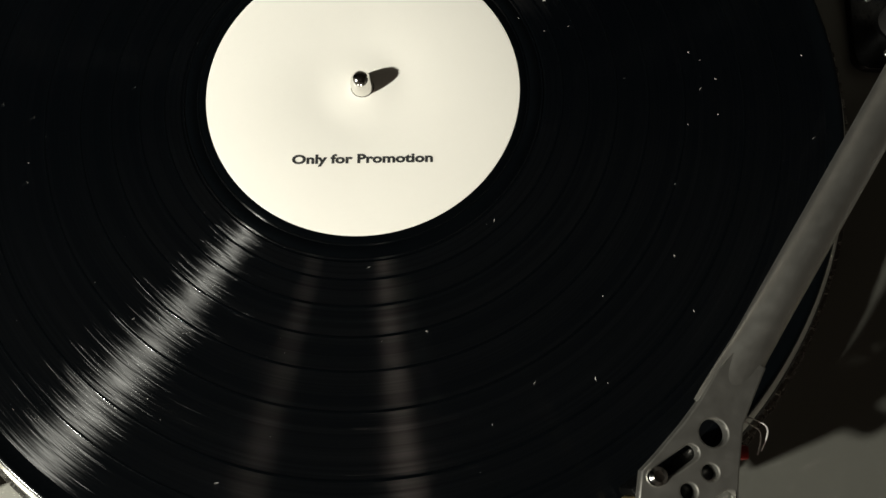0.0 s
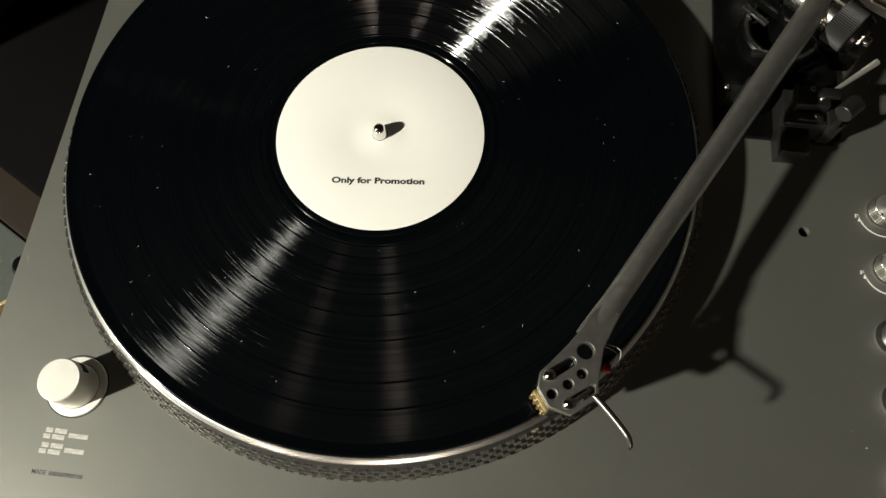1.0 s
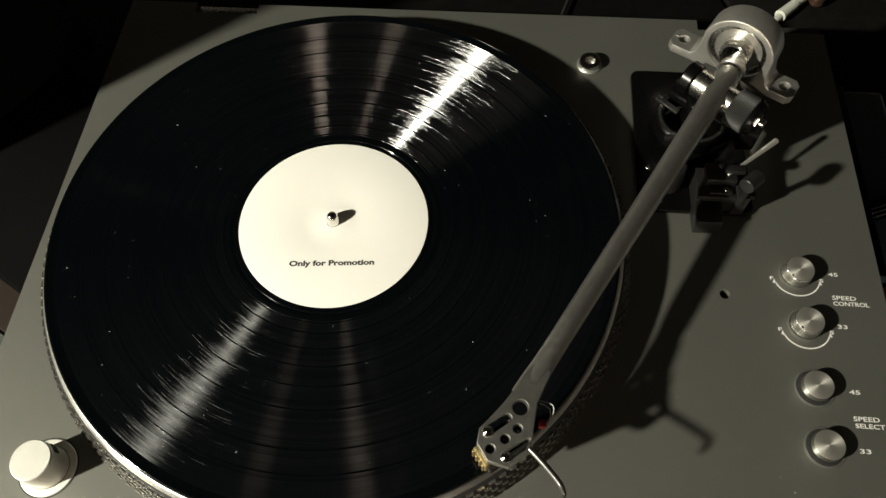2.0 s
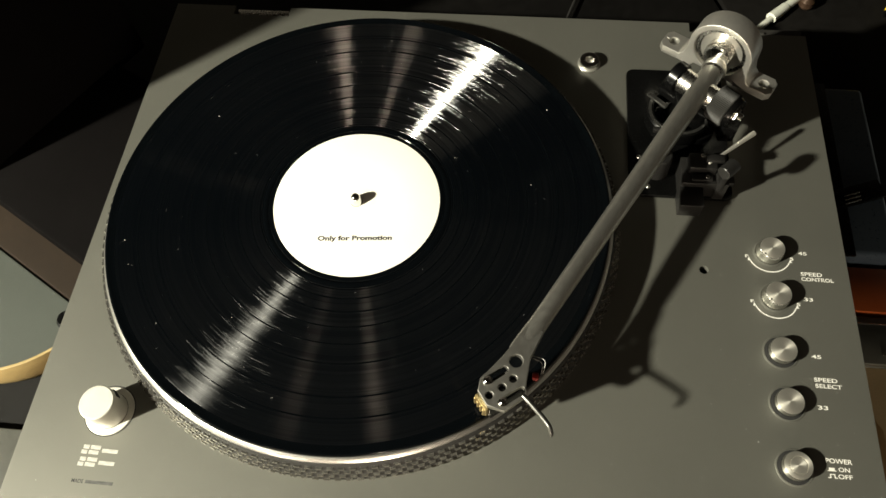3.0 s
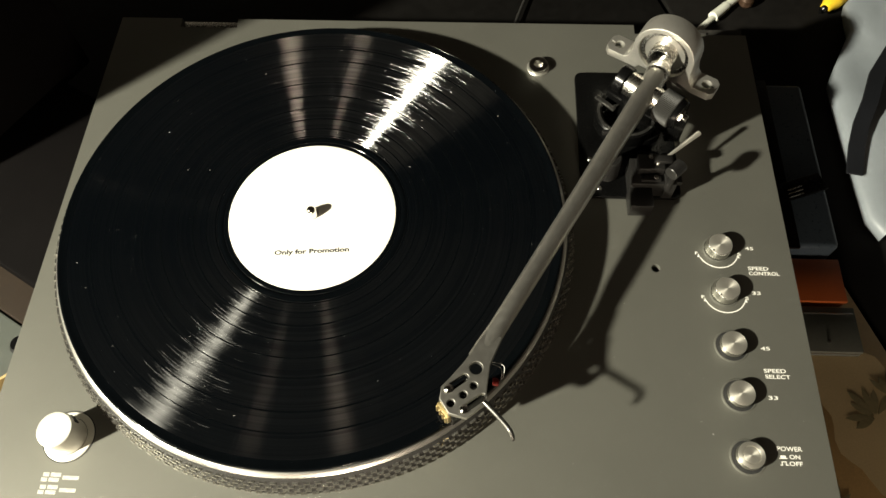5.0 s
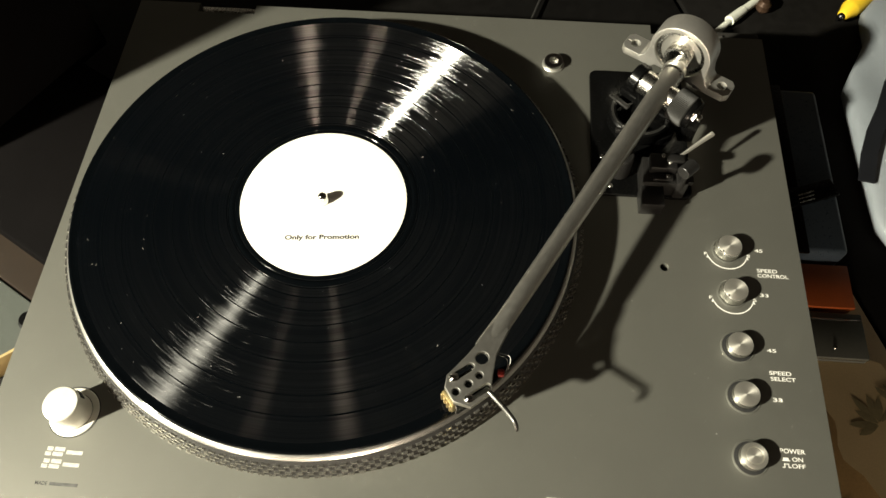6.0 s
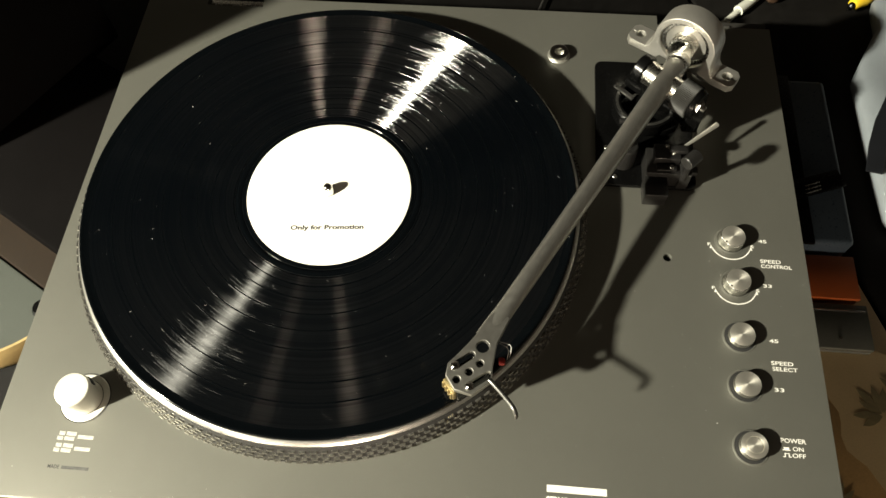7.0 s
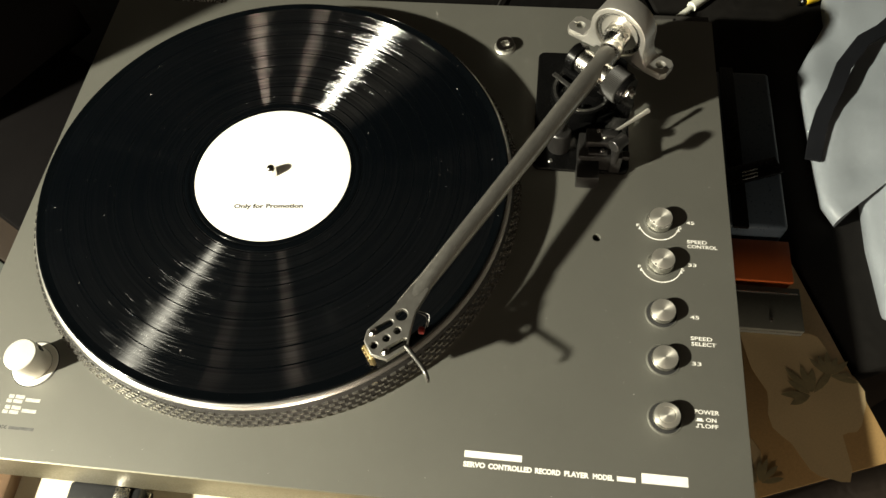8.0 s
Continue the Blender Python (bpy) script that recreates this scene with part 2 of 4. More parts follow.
def plate(name, outline, holes, z0, z1, bevel, mat, parent=None, label="", m=None):
    """A flat plate with real holes and eased edges."""
    cu = bpy.data.curves.new(name, "CURVE")
    cu.dimensions, cu.fill_mode = "2D", "BOTH"
    for loop in [outline] + holes:
        sp = cu.splines.new("POLY")
        sp.points.add(len(loop) - 1)
        for p, (x, y) in zip(sp.points, loop):
            p.co = (x, y, 0, 1)
        sp.use_cyclic_u = True
    cu.extrude, cu.bevel_depth, cu.bevel_resolution, cu.offset = (z1 - z0) / 2 - bevel, bevel, 1, -bevel
    me = curve_mesh(name, cu)
    me.transform((m or Matrix()) @ Matrix.Translation((0, 0, (z0 + z1) / 2)))
    return finish(name, me, mat, parent, label)


def lettering(text, x, y, z, width, height, mat, parent, turn=0.0, name="printed_word", label="", bold=0.12):
    """Words in the built-in font, from their left foot (x, y), of that width and capital height."""
    cu = bpy.data.curves.new(name, "FONT")
    cu.body, cu.size, cu.extrude, cu.resolution_u, cu.offset = text, 10, 0.02, 3, bold
    me = curve_mesh(name, cu)
    xs, ys = [v.co.x for v in me.vertices], [v.co.y for v in me.vertices]
    cap = 7.0
    s = Matrix.Diagonal((width / (max(xs) - min(xs)), height / cap, 1, 1))
    me.transform(Matrix.Translation((x, y, z)) @ Matrix.Rotation(radians(turn), 4, "Z") @ s @ Matrix.Translation((-min(xs), 0, 0)))
    return finish(name, me, mat, parent, label)


def split_letters(ob, parent):
    """Gives each letter of a printed line a mesh of its own."""
    bm = bmesh.new()
    bm.from_mesh(ob.data)
    bm.transform(Matrix.Translation(ob.location))
    mat = ob.data.materials[0]
    bpy.data.objects.remove(ob)
    left = set(bm.verts)
    while left:
        island, todo = set(), [left.pop()]
        while todo:
            v = todo.pop()
            island.add(v)
            for e in v.link_edges:
                w = e.other_vert(v)
                if w in left:
                    left.discard(w)
                    todo.append(w)
        where = {v: i for i, v in enumerate(sorted(island, key=lambda v: v.index))}
        me = bpy.data.meshes.new("letter")
        me.from_pydata([v.co / MM + ORIGIN[parent] for v in where], [], [[where[v] for v in f.verts] for f in bm.faces if f.verts[0] in island])
        finish("letter", me, mat, parent)
    bm.free()


def bar(x0, x1, y0, y1, z, mat, parent, name="printed_bar", m=None):
    return part(name, box(x0, x1, y0, y1, z, z + 0.05, 0, 1, m), mat, parent)


def rounded(x0, x1, y0, y1, r, n=6):
    pts = []
    for cx, cy, a in ((x1 - r, y1 - r, 0), (x0 + r, y1 - r, 90), (x0 + r, y0 + r, 180), (x1 - r, y0 + r, 270)):
        pts += [(cx + r * math.cos(radians(a + 90 * k / n)), cy + r * math.sin(radians(a + 90 * k / n))) for k in range(n + 1)]
    return pts


# ---- room and table ----
TABLE_TOP = -54
FLOOR_Z = -790
WALL = material("dim_wall_paint", (0.051, 0.045, 0.039), 0.8, 0, 0.1, 3, 0.1, 200)
FLOORM = material("dark_wood_floor", (0.020, 0.015, 0.0115), 0.5, 0, 0.3, 8, 0.1, 120)
tagged(part("floor", box(-2000, 2000, -2000, 1500, FLOOR_Z - 50, FLOOR_Z), FLOORM), "dark wooden floor under the table", "floor", kind="structure")
tagged(part("ceiling", box(-2000, 2000, -2000, 1500, 1600, 1650), WALL), "dim painted ceiling", "ceiling", kind="structure")
for nm, a in (("wall_north", (-2000, 2000, 1500, 1600)), ("wall_south", (-2000, 2000, -2100, -2000)), ("wall_east", (2000, 2100, -2000, 1500)), ("wall_west", (-2100, -2000, -2000, 1500))):
    tagged(part(nm, box(a[0], a[1], a[2], a[3], FLOOR_Z, 1600), WALL), "plain dim painted wall of the room", "wall", kind="structure")

# a made-up unseen floor lamp carries the bulb; its opaque shade blocks upward light
LM = LAMP * 1000
BACK = Vector((LM.x, LM.y, 0)).normalized()
SHADE = material("dark_shade_enamel", (0.05, 0.048, 0.045), 0.4, 0, 0.1, 20)
added_floor_lamp = thing("added_floor_lamp", (LM.x + BACK.x * 150, LM.y + BACK.y * 150, FLOOR_Z), "added unseen floor lamp in dark enamel, switched on", "lamp")
part("base", lathe([(0, 0), (120, 0), (124, 6), (118, 16), (14, 26), (0, 26)], 48, Matrix.Translation((LM.x + BACK.x * 150, LM.y + BACK.y * 150, FLOOR_Z + 0.1))), SHADE, added_floor_lamp)
part("pole", rod((LM.x + BACK.x * 150, LM.y + BACK.y * 150, FLOOR_Z + 24), (LM.x + BACK.x * 150, LM.y + BACK.y * 150, LM.z + 112), 9), SHADE, added_floor_lamp)
part("arm", rod((LM.x + BACK.x * 156, LM.y + BACK.y * 156, LM.z + 104), (LM.x, LM.y, LM.z + 104), 7), SHADE, added_floor_lamp)
part("shade", lathe([(24, 106), (26, 92), (60, 70), (96, 20), (104, -8), (106, -8), (99, 22), (62, 73), (28, 96), (26, 108)], 56, Matrix.Translation(LM), True), SHADE, added_floor_lamp, "added dark enamelled shade blocking the upward light of the bulb")

# the table and what lies on it are drawn in a frame of their own, 0.857 times as large, with the tabletop at -130
TABLE_Z = -130
SHRINK = (400 - TABLE_TOP) / (400 - TABLE_Z)
LEG_FOOT = 400 - (400 - FLOOR_Z) / SHRINK
PIN = Vector((100, -226, 400))
PLACE = Matrix.Translation(PIN) @ Matrix.Scale(SHRINK, 4) @ Matrix.Translation(-PIN)
# the table stands turned against the turntable; its near right corner is (440, -110)
EX, EY = Vector((0.94, 0.342, 0)), Vector((-0.342, 0.94, 0))
TABLE = Matrix(((EX.x, EY.x, 0, 440), (EX.y, EY.y, 0, -110), (0, 0, 1, 0), (0, 0, 0, 1)))
CLOTH = material("ochre_oilcloth", (0.44, 0.28, 0.115), 0.5, 0, 0.18, 9, 0.15, 900)
LEAF = material("printed_green_leaf", (0.24, 0.20, 0.105), 0.5, 0, 0.2, 60)
PALE = material("pale_cream_cloth_print", (0.74, 0.66, 0.48), 0.5, 0, 0.08, 14, 0.1, 900)
CREAM = material("cream_cloth_print", (0.56, 0.43, 0.24), 0.5, 0, 0.12, 14, 0.1, 900)
WOOD = material("table_wood", (0.18, 0.11, 0.06), 0.5, 0, 0.25, 12, 0.1, 150)
# near-black: the darkness behind and beside the turntable is put into this colour
DARKWOOD = material("near_black_wood", (0.004, 0.0035, 0.003), 0.7, 0, 0.3, 12, 0, 150, 0.05, 0.15)
table = thing("table", (-80, 80, LEG_FOOT), "near-black wooden table with four square legs", "table")
part("tabletop", box(-1150, 0, 0, 760, TABLE_Z - 30, TABLE_Z - 2, 3, 2, TABLE), DARKWOOD, table)
for lx in (-1090, -60):
    for ly in (60, 700):
        part("leg", box(lx - 25, lx + 25, ly - 25, ly + 25, LEG_FOOT, TABLE_Z - 30, 3, 2, TABLE), DARKWOOD, table)
oilcloth = thing("tablecloth", (0, 0, TABLE_Z - 2), "ochre and cream oilcloth with green leaf print on the table", "tablecloth")
part("cloth_sheet", box(-760, 1, -1, 168, TABLE_Z - 2, TABLE_Z, 0.6, 2, TABLE), CLOTH, oilcloth)


def blot(cx, cy, rx, ry, z, seed, mat, name):
    rnd = random.Random(seed)
    ph = [rnd.uniform(0, 6.28) for _ in range(4)]
    pts = []
    for k in range(40):
        a = 2 * PI * k / 40
        s = 1 + 0.16 * math.sin(3 * a + ph[0]) + 0.10 * math.sin(5 * a + ph[1]) + 0.06 * math.sin(9 * a + ph[2])
        pts.append((cx + rx * s * math.cos(a), cy + ry * s * math.sin(a)))
    return plate(name, pts, [], z, z + 0.1, 0.02, mat, oilcloth, m=TABLE)


def palm(cx, cy, size, turn, seed, z):
    """A printed fan of pointed leaves."""
    rnd = random.Random(seed)
    for k in range(7):
        a = radians(turn - 75 + 25 * k + rnd.uniform(-6, 6))
        n, w = size * rnd.uniform(0.75, 1.1), size * 0.11
        d, s = Vector((math.cos(a), math.sin(a))), Vector((-math.sin(a), math.cos(a)))
        pts = []
        for f, g in ((0.1, 0.1), (0.35, 0.8), (0.6, 1), (0.8, 0.7), (1, 0), (0.8, -0.7), (0.6, -1), (0.35, -0.8), (0.1, -0.1)):
            p = d * (n * f) + s * (w * g)
            pts.append((cx + p.x, cy + p.y))
        plate("leaf_print", pts, [], z + 0.04 * k, z + 0.1 + 0.04 * k, 0.02, LEAF, oilcloth, m=TABLE)


blot(-38, 60, 34, 58, TABLE_Z + 0.05, 3, CREAM, "cream_print")
blot(-120, 28, 26, 44, TABLE_Z + 0.05, 4, CREAM, "cream_print")
blot(-545, 92, 190, 66, TABLE_Z + 0.05, 6, PALE, "cream_print")
palm(-34, 56, 25, 110, 1, TABLE_Z + 0.25)
palm(-16, 66, 20, 40, 2, TABLE_Z + 0.55)
palm(-122, 38, 20, 200, 3, TABLE_Z + 0.25)
palm(-98, 8, 18, 70, 5, TABLE_Z + 0.55)
# ---- things round the turntable ----
SPEAKER = material("black_cabinet_vinyl", (0.003, 0.0026, 0.0026), 0.8, 0, 0.3, 12, 0.1, 500, 0.05, 0.03)
BROWN = material("brown_base_wood", (0.016, 0.0105, 0.0065), 0.7, 0, 0.2, 15, 0.1, 300, 0.05, 0.1)
# a tall black cabinet; its near upright edge throws the slanting shadow on the back corner
ax, bx = Vector((-0.87, 0.49, 0)), Vector((0.49, 0.87, 0))
CAB = Matrix(((ax.x, bx.x, 0, -262), (ax.y, bx.y, 0, 16), (0, 0, 1, 0), (0, 0, 0, 1)))
cabinet = thing("loudspeaker", (-300, 120, TABLE_Z), "tall black loudspeaker cabinet with a brown base strip", "loudspeaker")
part("base_strip", box(-66, 330, -25, 152, TABLE_Z + 0.2, TABLE_Z + 30, 2, 2, CAB), BROWN, cabinet, "brown wooden base strip")
part("plinth", box(-62, 330, 0, 150, TABLE_Z + 30.2, -76, 3, 2, CAB), SPEAKER, cabinet)
TABLE_FRAME, PLACE = PLACE, Matrix()
part("cabinet_body", box(0, 260, 0, 150, -15.0, 330, 3, 2, CAB), SPEAKER, cabinet)
part("front_grille", box(12, 248, -6, -0.2, 0, 318, 3, 2, CAB), material("black_grille_cloth", (0.003, 0.003, 0.003), 0.9, 0, 0.3, 200, 0.3, 1800, 0.05, 0.1), cabinet, "black cloth grille")
PLACE = TABLE_FRAME

GREYGREEN = material("grey_green_plastic", (0.050, 0.056, 0.048), 0.5, 0, 0.08, 15, 0.08, 600)
TAN = material("pale_wood_rim", (0.36, 0.26, 0.11), 0.5, 0, 0.15, 40, 0.1, 400)
tray = thing("half_round_tray", (-330, -40, TABLE_Z), "half-round grey-green tray with a pale wooden rim", "tray")


def arc(r, a0, a1, n=40):
    """A circular arc beside the cabinet's base, in the plan."""
    pts = [CAB @ Vector((25.7 + r * math.cos(radians(a0 + (a1 - a0) * k / n)), -26.5 + r * math.sin(radians(a0 + (a1 - a0) * k / n)), 0)) for k in range(n + 1)]
    return [(p.x, p.y) for p in pts]


plate("tray_plate", arc(93, 180, 360), [], TABLE_Z + 16, TABLE_Z + 24, 0.5, GREYGREEN, tray)
plate("rim", arc(95.6, 180, 360) + arc(93.3, 360, 180), [], TABLE_Z + 0.1, TABLE_Z + 26, 0.6, TAN, tray, "pale wooden rim")
knob = thing("round_stopper", (-229, -45, TABLE_Z + 24), "small round black stopper lying on the tray", "stopper")
part("stopper_body", lathe([(0, 0), (6, 0), (7.5, 2), (7.5, 8), (5.5, 11), (0, 11.5)], 32, Matrix.Translation((-229, -45, TABLE_Z + 24))), BLACK, knob)
mat_board = thing("dark_board", (-270, -180, TABLE_Z), "dark grey flat board lying on the tablecloth", "board")
part("board", box(-300, -232, -260, -122, TABLE_Z, TABLE_Z + 8, 1.5), material("dark_board_grey", (0.07, 0.07, 0.06), 0.6, 0, 0.15, 20, 0.1, 500), mat_board)

# in front: a dark case with a metal clasp
case = thing("dark_case", (-112, -200, TABLE_Z), "dark grey plastic case with a shiny metal clasp", "case")
part("case_body", box(-128, -76, -262, -184, TABLE_Z + 0.2, TABLE_Z + 24, 3, 2), material("dark_case_plastic", (0.014, 0.0145, 0.015), 0.45, 0, 0.1, 30, 0.1, 700), case)
part("clasp", merge(box(-94, -83, -202, -186, TABLE_Z + 8, TABLE_Z + 26, 1.2), rod((-75, -204, TABLE_Z + 14), (-75, -186, TABLE_Z + 14), 2.0)), ALU, case, "shiny metal clasp")
brownbox = thing("brown_box", (-200, -210, TABLE_Z), "small brown wooden box", "box")
part("box_body", box(-222, -178, -262, -172, TABLE_Z, TABLE_Z + 14, 2), WOOD, brownbox)

# at the right, in the turntable's shadow
ORANGE = material("orange_card", (0.37, 0.082, 0.017), 0.45, 0, 0.12, 30, 0.05, 700)
orange = thing("orange_box", (357, 42, TABLE_Z), "small orange-brown cardboard box on the tablecloth", "box")
part("box_body", box(302, 381, 16, 51, TABLE_Z + 0.2, TABLE_Z + 12, 1.0), ORANGE, orange)
part("box_lid", box(301.4, 381.6, 15.4, 51.6, TABLE_Z + 8, TABLE_Z + 12.6, 0.8), ORANGE, orange)
CLEAR = material("smoky_clear_plastic", (0.12, 0.125, 0.11), 0.2, 0, 0.1, 30, 0, 500, 0.05)
tapecase = thing("plastic_case", (352, 5, TABLE_Z), "flat smoky plastic case with a bright hinge edge", "case")
part("case_lid", box(306, 386, -24, 12, TABLE_Z + 5, TABLE_Z + 10, 0.9), CLEAR, tapecase)
part("case_base", box(306, 386, -24, 12, TABLE_Z + 0.2, TABLE_Z + 4.8, 0.8), CLEAR, tapecase)
part("hinge_edge", rod((330, 6.5, TABLE_Z + 10.2), (384, 6.5, TABLE_Z + 10.2), 0.6), CHROME, tapecase, "bright hinge edge")
part("rivet", lathe([(0, 1.2), (1.2, 1.2), (1.6, 0), (0, 0)], 16, Matrix.Translation((362, -16, TABLE_Z + 10))), CHROME, tapecase)
NAVY = material("dark_blue_plastic", (0.05, 0.068, 0.088), 0.35, 0, 0.15, 20, 0.05, 600)
slab = thing("dark_blue_case", (346, 110, TABLE_Z), "dark blue-grey plastic case crossed by a black strap", "case")
part("case_body", box(303, 378, 55, 215, TABLE_Z + 0.2, TABLE_Z + 26, 4, 3), NAVY, slab)
part("strap", box(335, 347, 53, 217, TABLE_Z + 25, TABLE_Z + 28, 0.8), BLACK, slab, "black strap")
part("cross_strap", box(301, 378, 92, 108, TABLE_Z + 26.5, TABLE_Z + 29.5, 0.8, 2, Matrix.Translation((337, 100, 0)) @ Matrix.Rotation(0.35, 4, "Z") @ Matrix.Translation((-337, -100, 0))), BLACK, slab, "black strap")
for k in range(3):
    part("buckle_bar", rod((345, 96 + 3.4 * k, TABLE_Z + 30.2), (357, 101 + 3.4 * k, TABLE_Z + 30.2), 0.5), ALU, slab, "thin metal buckle bar")


def soft_sack(outline, z_rim, z_foot, seed, mat, parent, name):
    """A limp sack: a folded top sheet over an outline, with sides that tuck in towards the foot."""
    bm = bmesh.new()
    dense = []
    for (x0, y0), (x1, y1) in zip(outline, outline[1:] + outline[:1]):
        k = max(2, int(math.hypot(x1 - x0, y1 - y0) / 16))
        dense += [(x0 + (x1 - x0) * i / k, y0 + (y1 - y0) * i / k) for i in range(k)]
    cx, cy = sum(p[0] for p in outline) / len(outline) + 30, sum(p[1] for p in outline) / len(outline)
    rows = []
    for f, z in ((0.94, z_foot), (0.985, (z_foot + z_rim) / 2), (1.0, z_rim), (0.99, z_rim + 3), (0.97, z_rim + 5), (0.93, z_rim + 7), (0.86, z_rim + 9), (0.76, z_rim + 11), (0.6, z_rim + 13), (0.42, z_rim + 14), (0.22, z_rim + 14)):
        row = []
        for x, y in dense:
            q = Vector((cx + (x - cx) * f, cy + (y - cy) * f, 0))
            lift = 0
            if z > z_rim:
                lift = min(1, (z - z_rim) / 9) * (7 * noise.noise(q * 0.013 + Vector((seed, 0, 0))) - 7 * abs(noise.noise(q * 0.024 + Vector((0, seed, 0)))) + 5 * max(0, min(1, (q.x - 0.12 * q.y - 396) / 9)))
            row.append(bm.verts.new((q.x, q.y, z + lift)))
        rows.append(row)
    m = len(dense)
    for a, b in zip(rows, rows[1:]):
        for k in range(m):
            bm.faces.new((a[k], a[(k + 1) % m], b[(k + 1) % m], b[k]))
    top = bm.verts.new((cx, cy, z_rim + 20))
    for k in range(m):
        bm.faces.new((rows[-1][k], rows[-1][(k + 1) % m], top))
    bm.faces.new(rows[0])
    return part(name, bm, mat, parent, angle=60)


def flat_strap(points, width, thick):
    """A webbing band through points, lying flat."""
    pts = [Vector(p) for p in points]
    bm = bmesh.new()
    rows = []
    for i, p in enumerate(pts):
        d = (pts[min(i + 1, len(pts) - 1)] - pts[max(i - 1, 0)]).normalized()
        side = Vector((-d.y, d.x, 0)).normalized() * width / 2
        up = Vector((0, 0, thick))
        rows.append([bm.verts.new(v) for v in (p - side, p + side, p + side * 0.96 + up, p - side * 0.96 + up)])
    for a, b in zip(rows, rows[1:]):
        for k in range(4):
            bm.faces.new((a[k], a[(k + 1) % 4], b[(k + 1) % 4], b[k]))
    bm.faces.new(rows[0])
    bm.faces.new(rows[-1])
    return bm


BAG = material("white_plastic_sack", (0.175, 0.194, 0.21), 0.5, 0, 0.05, 12, 0.1, 300)
# added bench: near-black filler for the dark void, under the bag and case
bench = thing("added_bench", (560, 250, LEG_FOOT), "added near-black bench filling the dark void beside the table", "bench")
part("seat", box(4, 330, 62, 560, TABLE_Z - 26, TABLE_Z - 1, 3, 2, TABLE), DARKWOOD, bench)
for lx in (30, 300):
    for ly in (90, 530):
        part("leg", box(lx - 18, lx + 18, ly - 18, ly + 18, LEG_FOOT, TABLE_Z - 26, 2, 2, TABLE), DARKWOOD, bench)
PLACE = Matrix()
sack = thing("white_bag", (560, 190, TABLE_TOP), "limp grey-white bag with a dark grey strap", "bag")
soft_sack([(430, 290), (393, 243), (392, 216), (364.4, 163), (364.4, 115), (365, 75), (366.5, 42.5), (373.5, 28.5), (394, 50), (392.3, 9.5), (393.7, -15), (394.8, -40), (424, -55), (640, 0), (640, 290)], -42, TABLE_TOP - 0.8, 3.3, BAG, sack, "bag_body")
WEBBING = material("dark_grey_webbing", (0.004, 0.0045, 0.006), 0.75, 0, 0.15, 60, 0.2, 1500, 0.05, 0.15)
part("strap", flat_strap([(436.1, 204.7, -22), (421.2, 189.2, -22), (405.9, 177.9, -22), (389.0, 153.2, -23), (380.3, 131.2, -25), (371.0, 112.2, -28), (365.6, 94.6, -32), (362.0, 75.0, -36)], 11, 2.0), WEBBING, sack, "flat dark grey strap")

PLACE = TABLE_FRAME
YELLOW = material("yellow_plastic", (0.75, 0.50, 0.03), 0.4, 0, 0.06, 60)
marker = thing("yellow_marker", (440, 340, TABLE_Z), "yellow marker pen with a dark tip", "pen")
MD = Vector((0.70, 0.71, 0))
MT = Vector((421, 317, TABLE_Z + 9))
part("barrel", lathe([(0, 9), (4.2, 9), (5.0, 10), (6.2, 15), (8.6, 21), (9.0, 23), (9.0, 64), (0, 64)], 28, along(MT, MD)), YELLOW, marker)
part("tip", lathe([(0, 0), (1.2, 0.4), (1.8, 4), (3.4, 5), (3.6, 9.2), (0, 9.2)], 24, along(MT, MD)), BLACK, marker, "black fibre tip")
CABLEW = material("grey_white_plastic", (0.62, 0.63, 0.55), 0.5, 0, 0.1, 60)
stick = thing("white_plug_cable", (330, 330, TABLE_Z), "white cable with a moulded plug", "cable")
part("cable", rod((299, 290, TABLE_Z + 4), (333, 326, TABLE_Z + 4), 3.0), CABLEW, stick)
part("plug", merge(rod((322, 315, TABLE_Z + 4), (337, 330, TABLE_Z + 4), 5.2, 4.6), rod((336, 329, TABLE_Z + 4), (372, 364, TABLE_Z + 4), 4.0, 3.4)), CABLEW, stick)
knob2 = thing("copper_cap", (356, 338, TABLE_Z), "small round copper-brown cap beside the cable", "cap")
part("cap_body", lathe([(0, 0), (5, 0), (7, 3), (6.5, 8), (3.5, 11), (0, 11.5)], 28, Matrix.Translation((357, 336, TABLE_Z + 0.1))), material("brown_copper", (0.07, 0.04, 0.025), 0.4, 0.5, 0.2, 100), knob2)
lead = thing("black_cable", (130, 260, TABLE_Z), "thin dark cable running back over the table", "cable")
part("cable_run", sweep([(112, 150, TABLE_Z + 3), (120, 215, TABLE_Z + 3), (128, 285, TABLE_Z + 3), (150, 360, TABLE_Z + 3)], 1.4, 8), material("dark_cable", (0.02, 0.019, 0.018), 0.5, 0, 0.1, 80), lead)
# ---- the turntable ----
PLACE = Matrix()
turntable = thing("turntable", (60, -5, TABLE_TOP), "grey metallic turntable with a straight tonearm, switched off", "turntable")
X0, X1, Y0, Y1 = -167, 289, -187, 177
outline = [(X0, Y0), (X1, Y0), (X1, 168.5), (210, 168.5), (210, Y1), (-80, Y1), (-80, 168.5), (-122, 168.5), (-122, Y1), (X0, Y1)]
panel = plate("top_panel", outline, [circle(207, -20, 2.6, 20)], -17, 0, 0.12, PAINT, turntable)


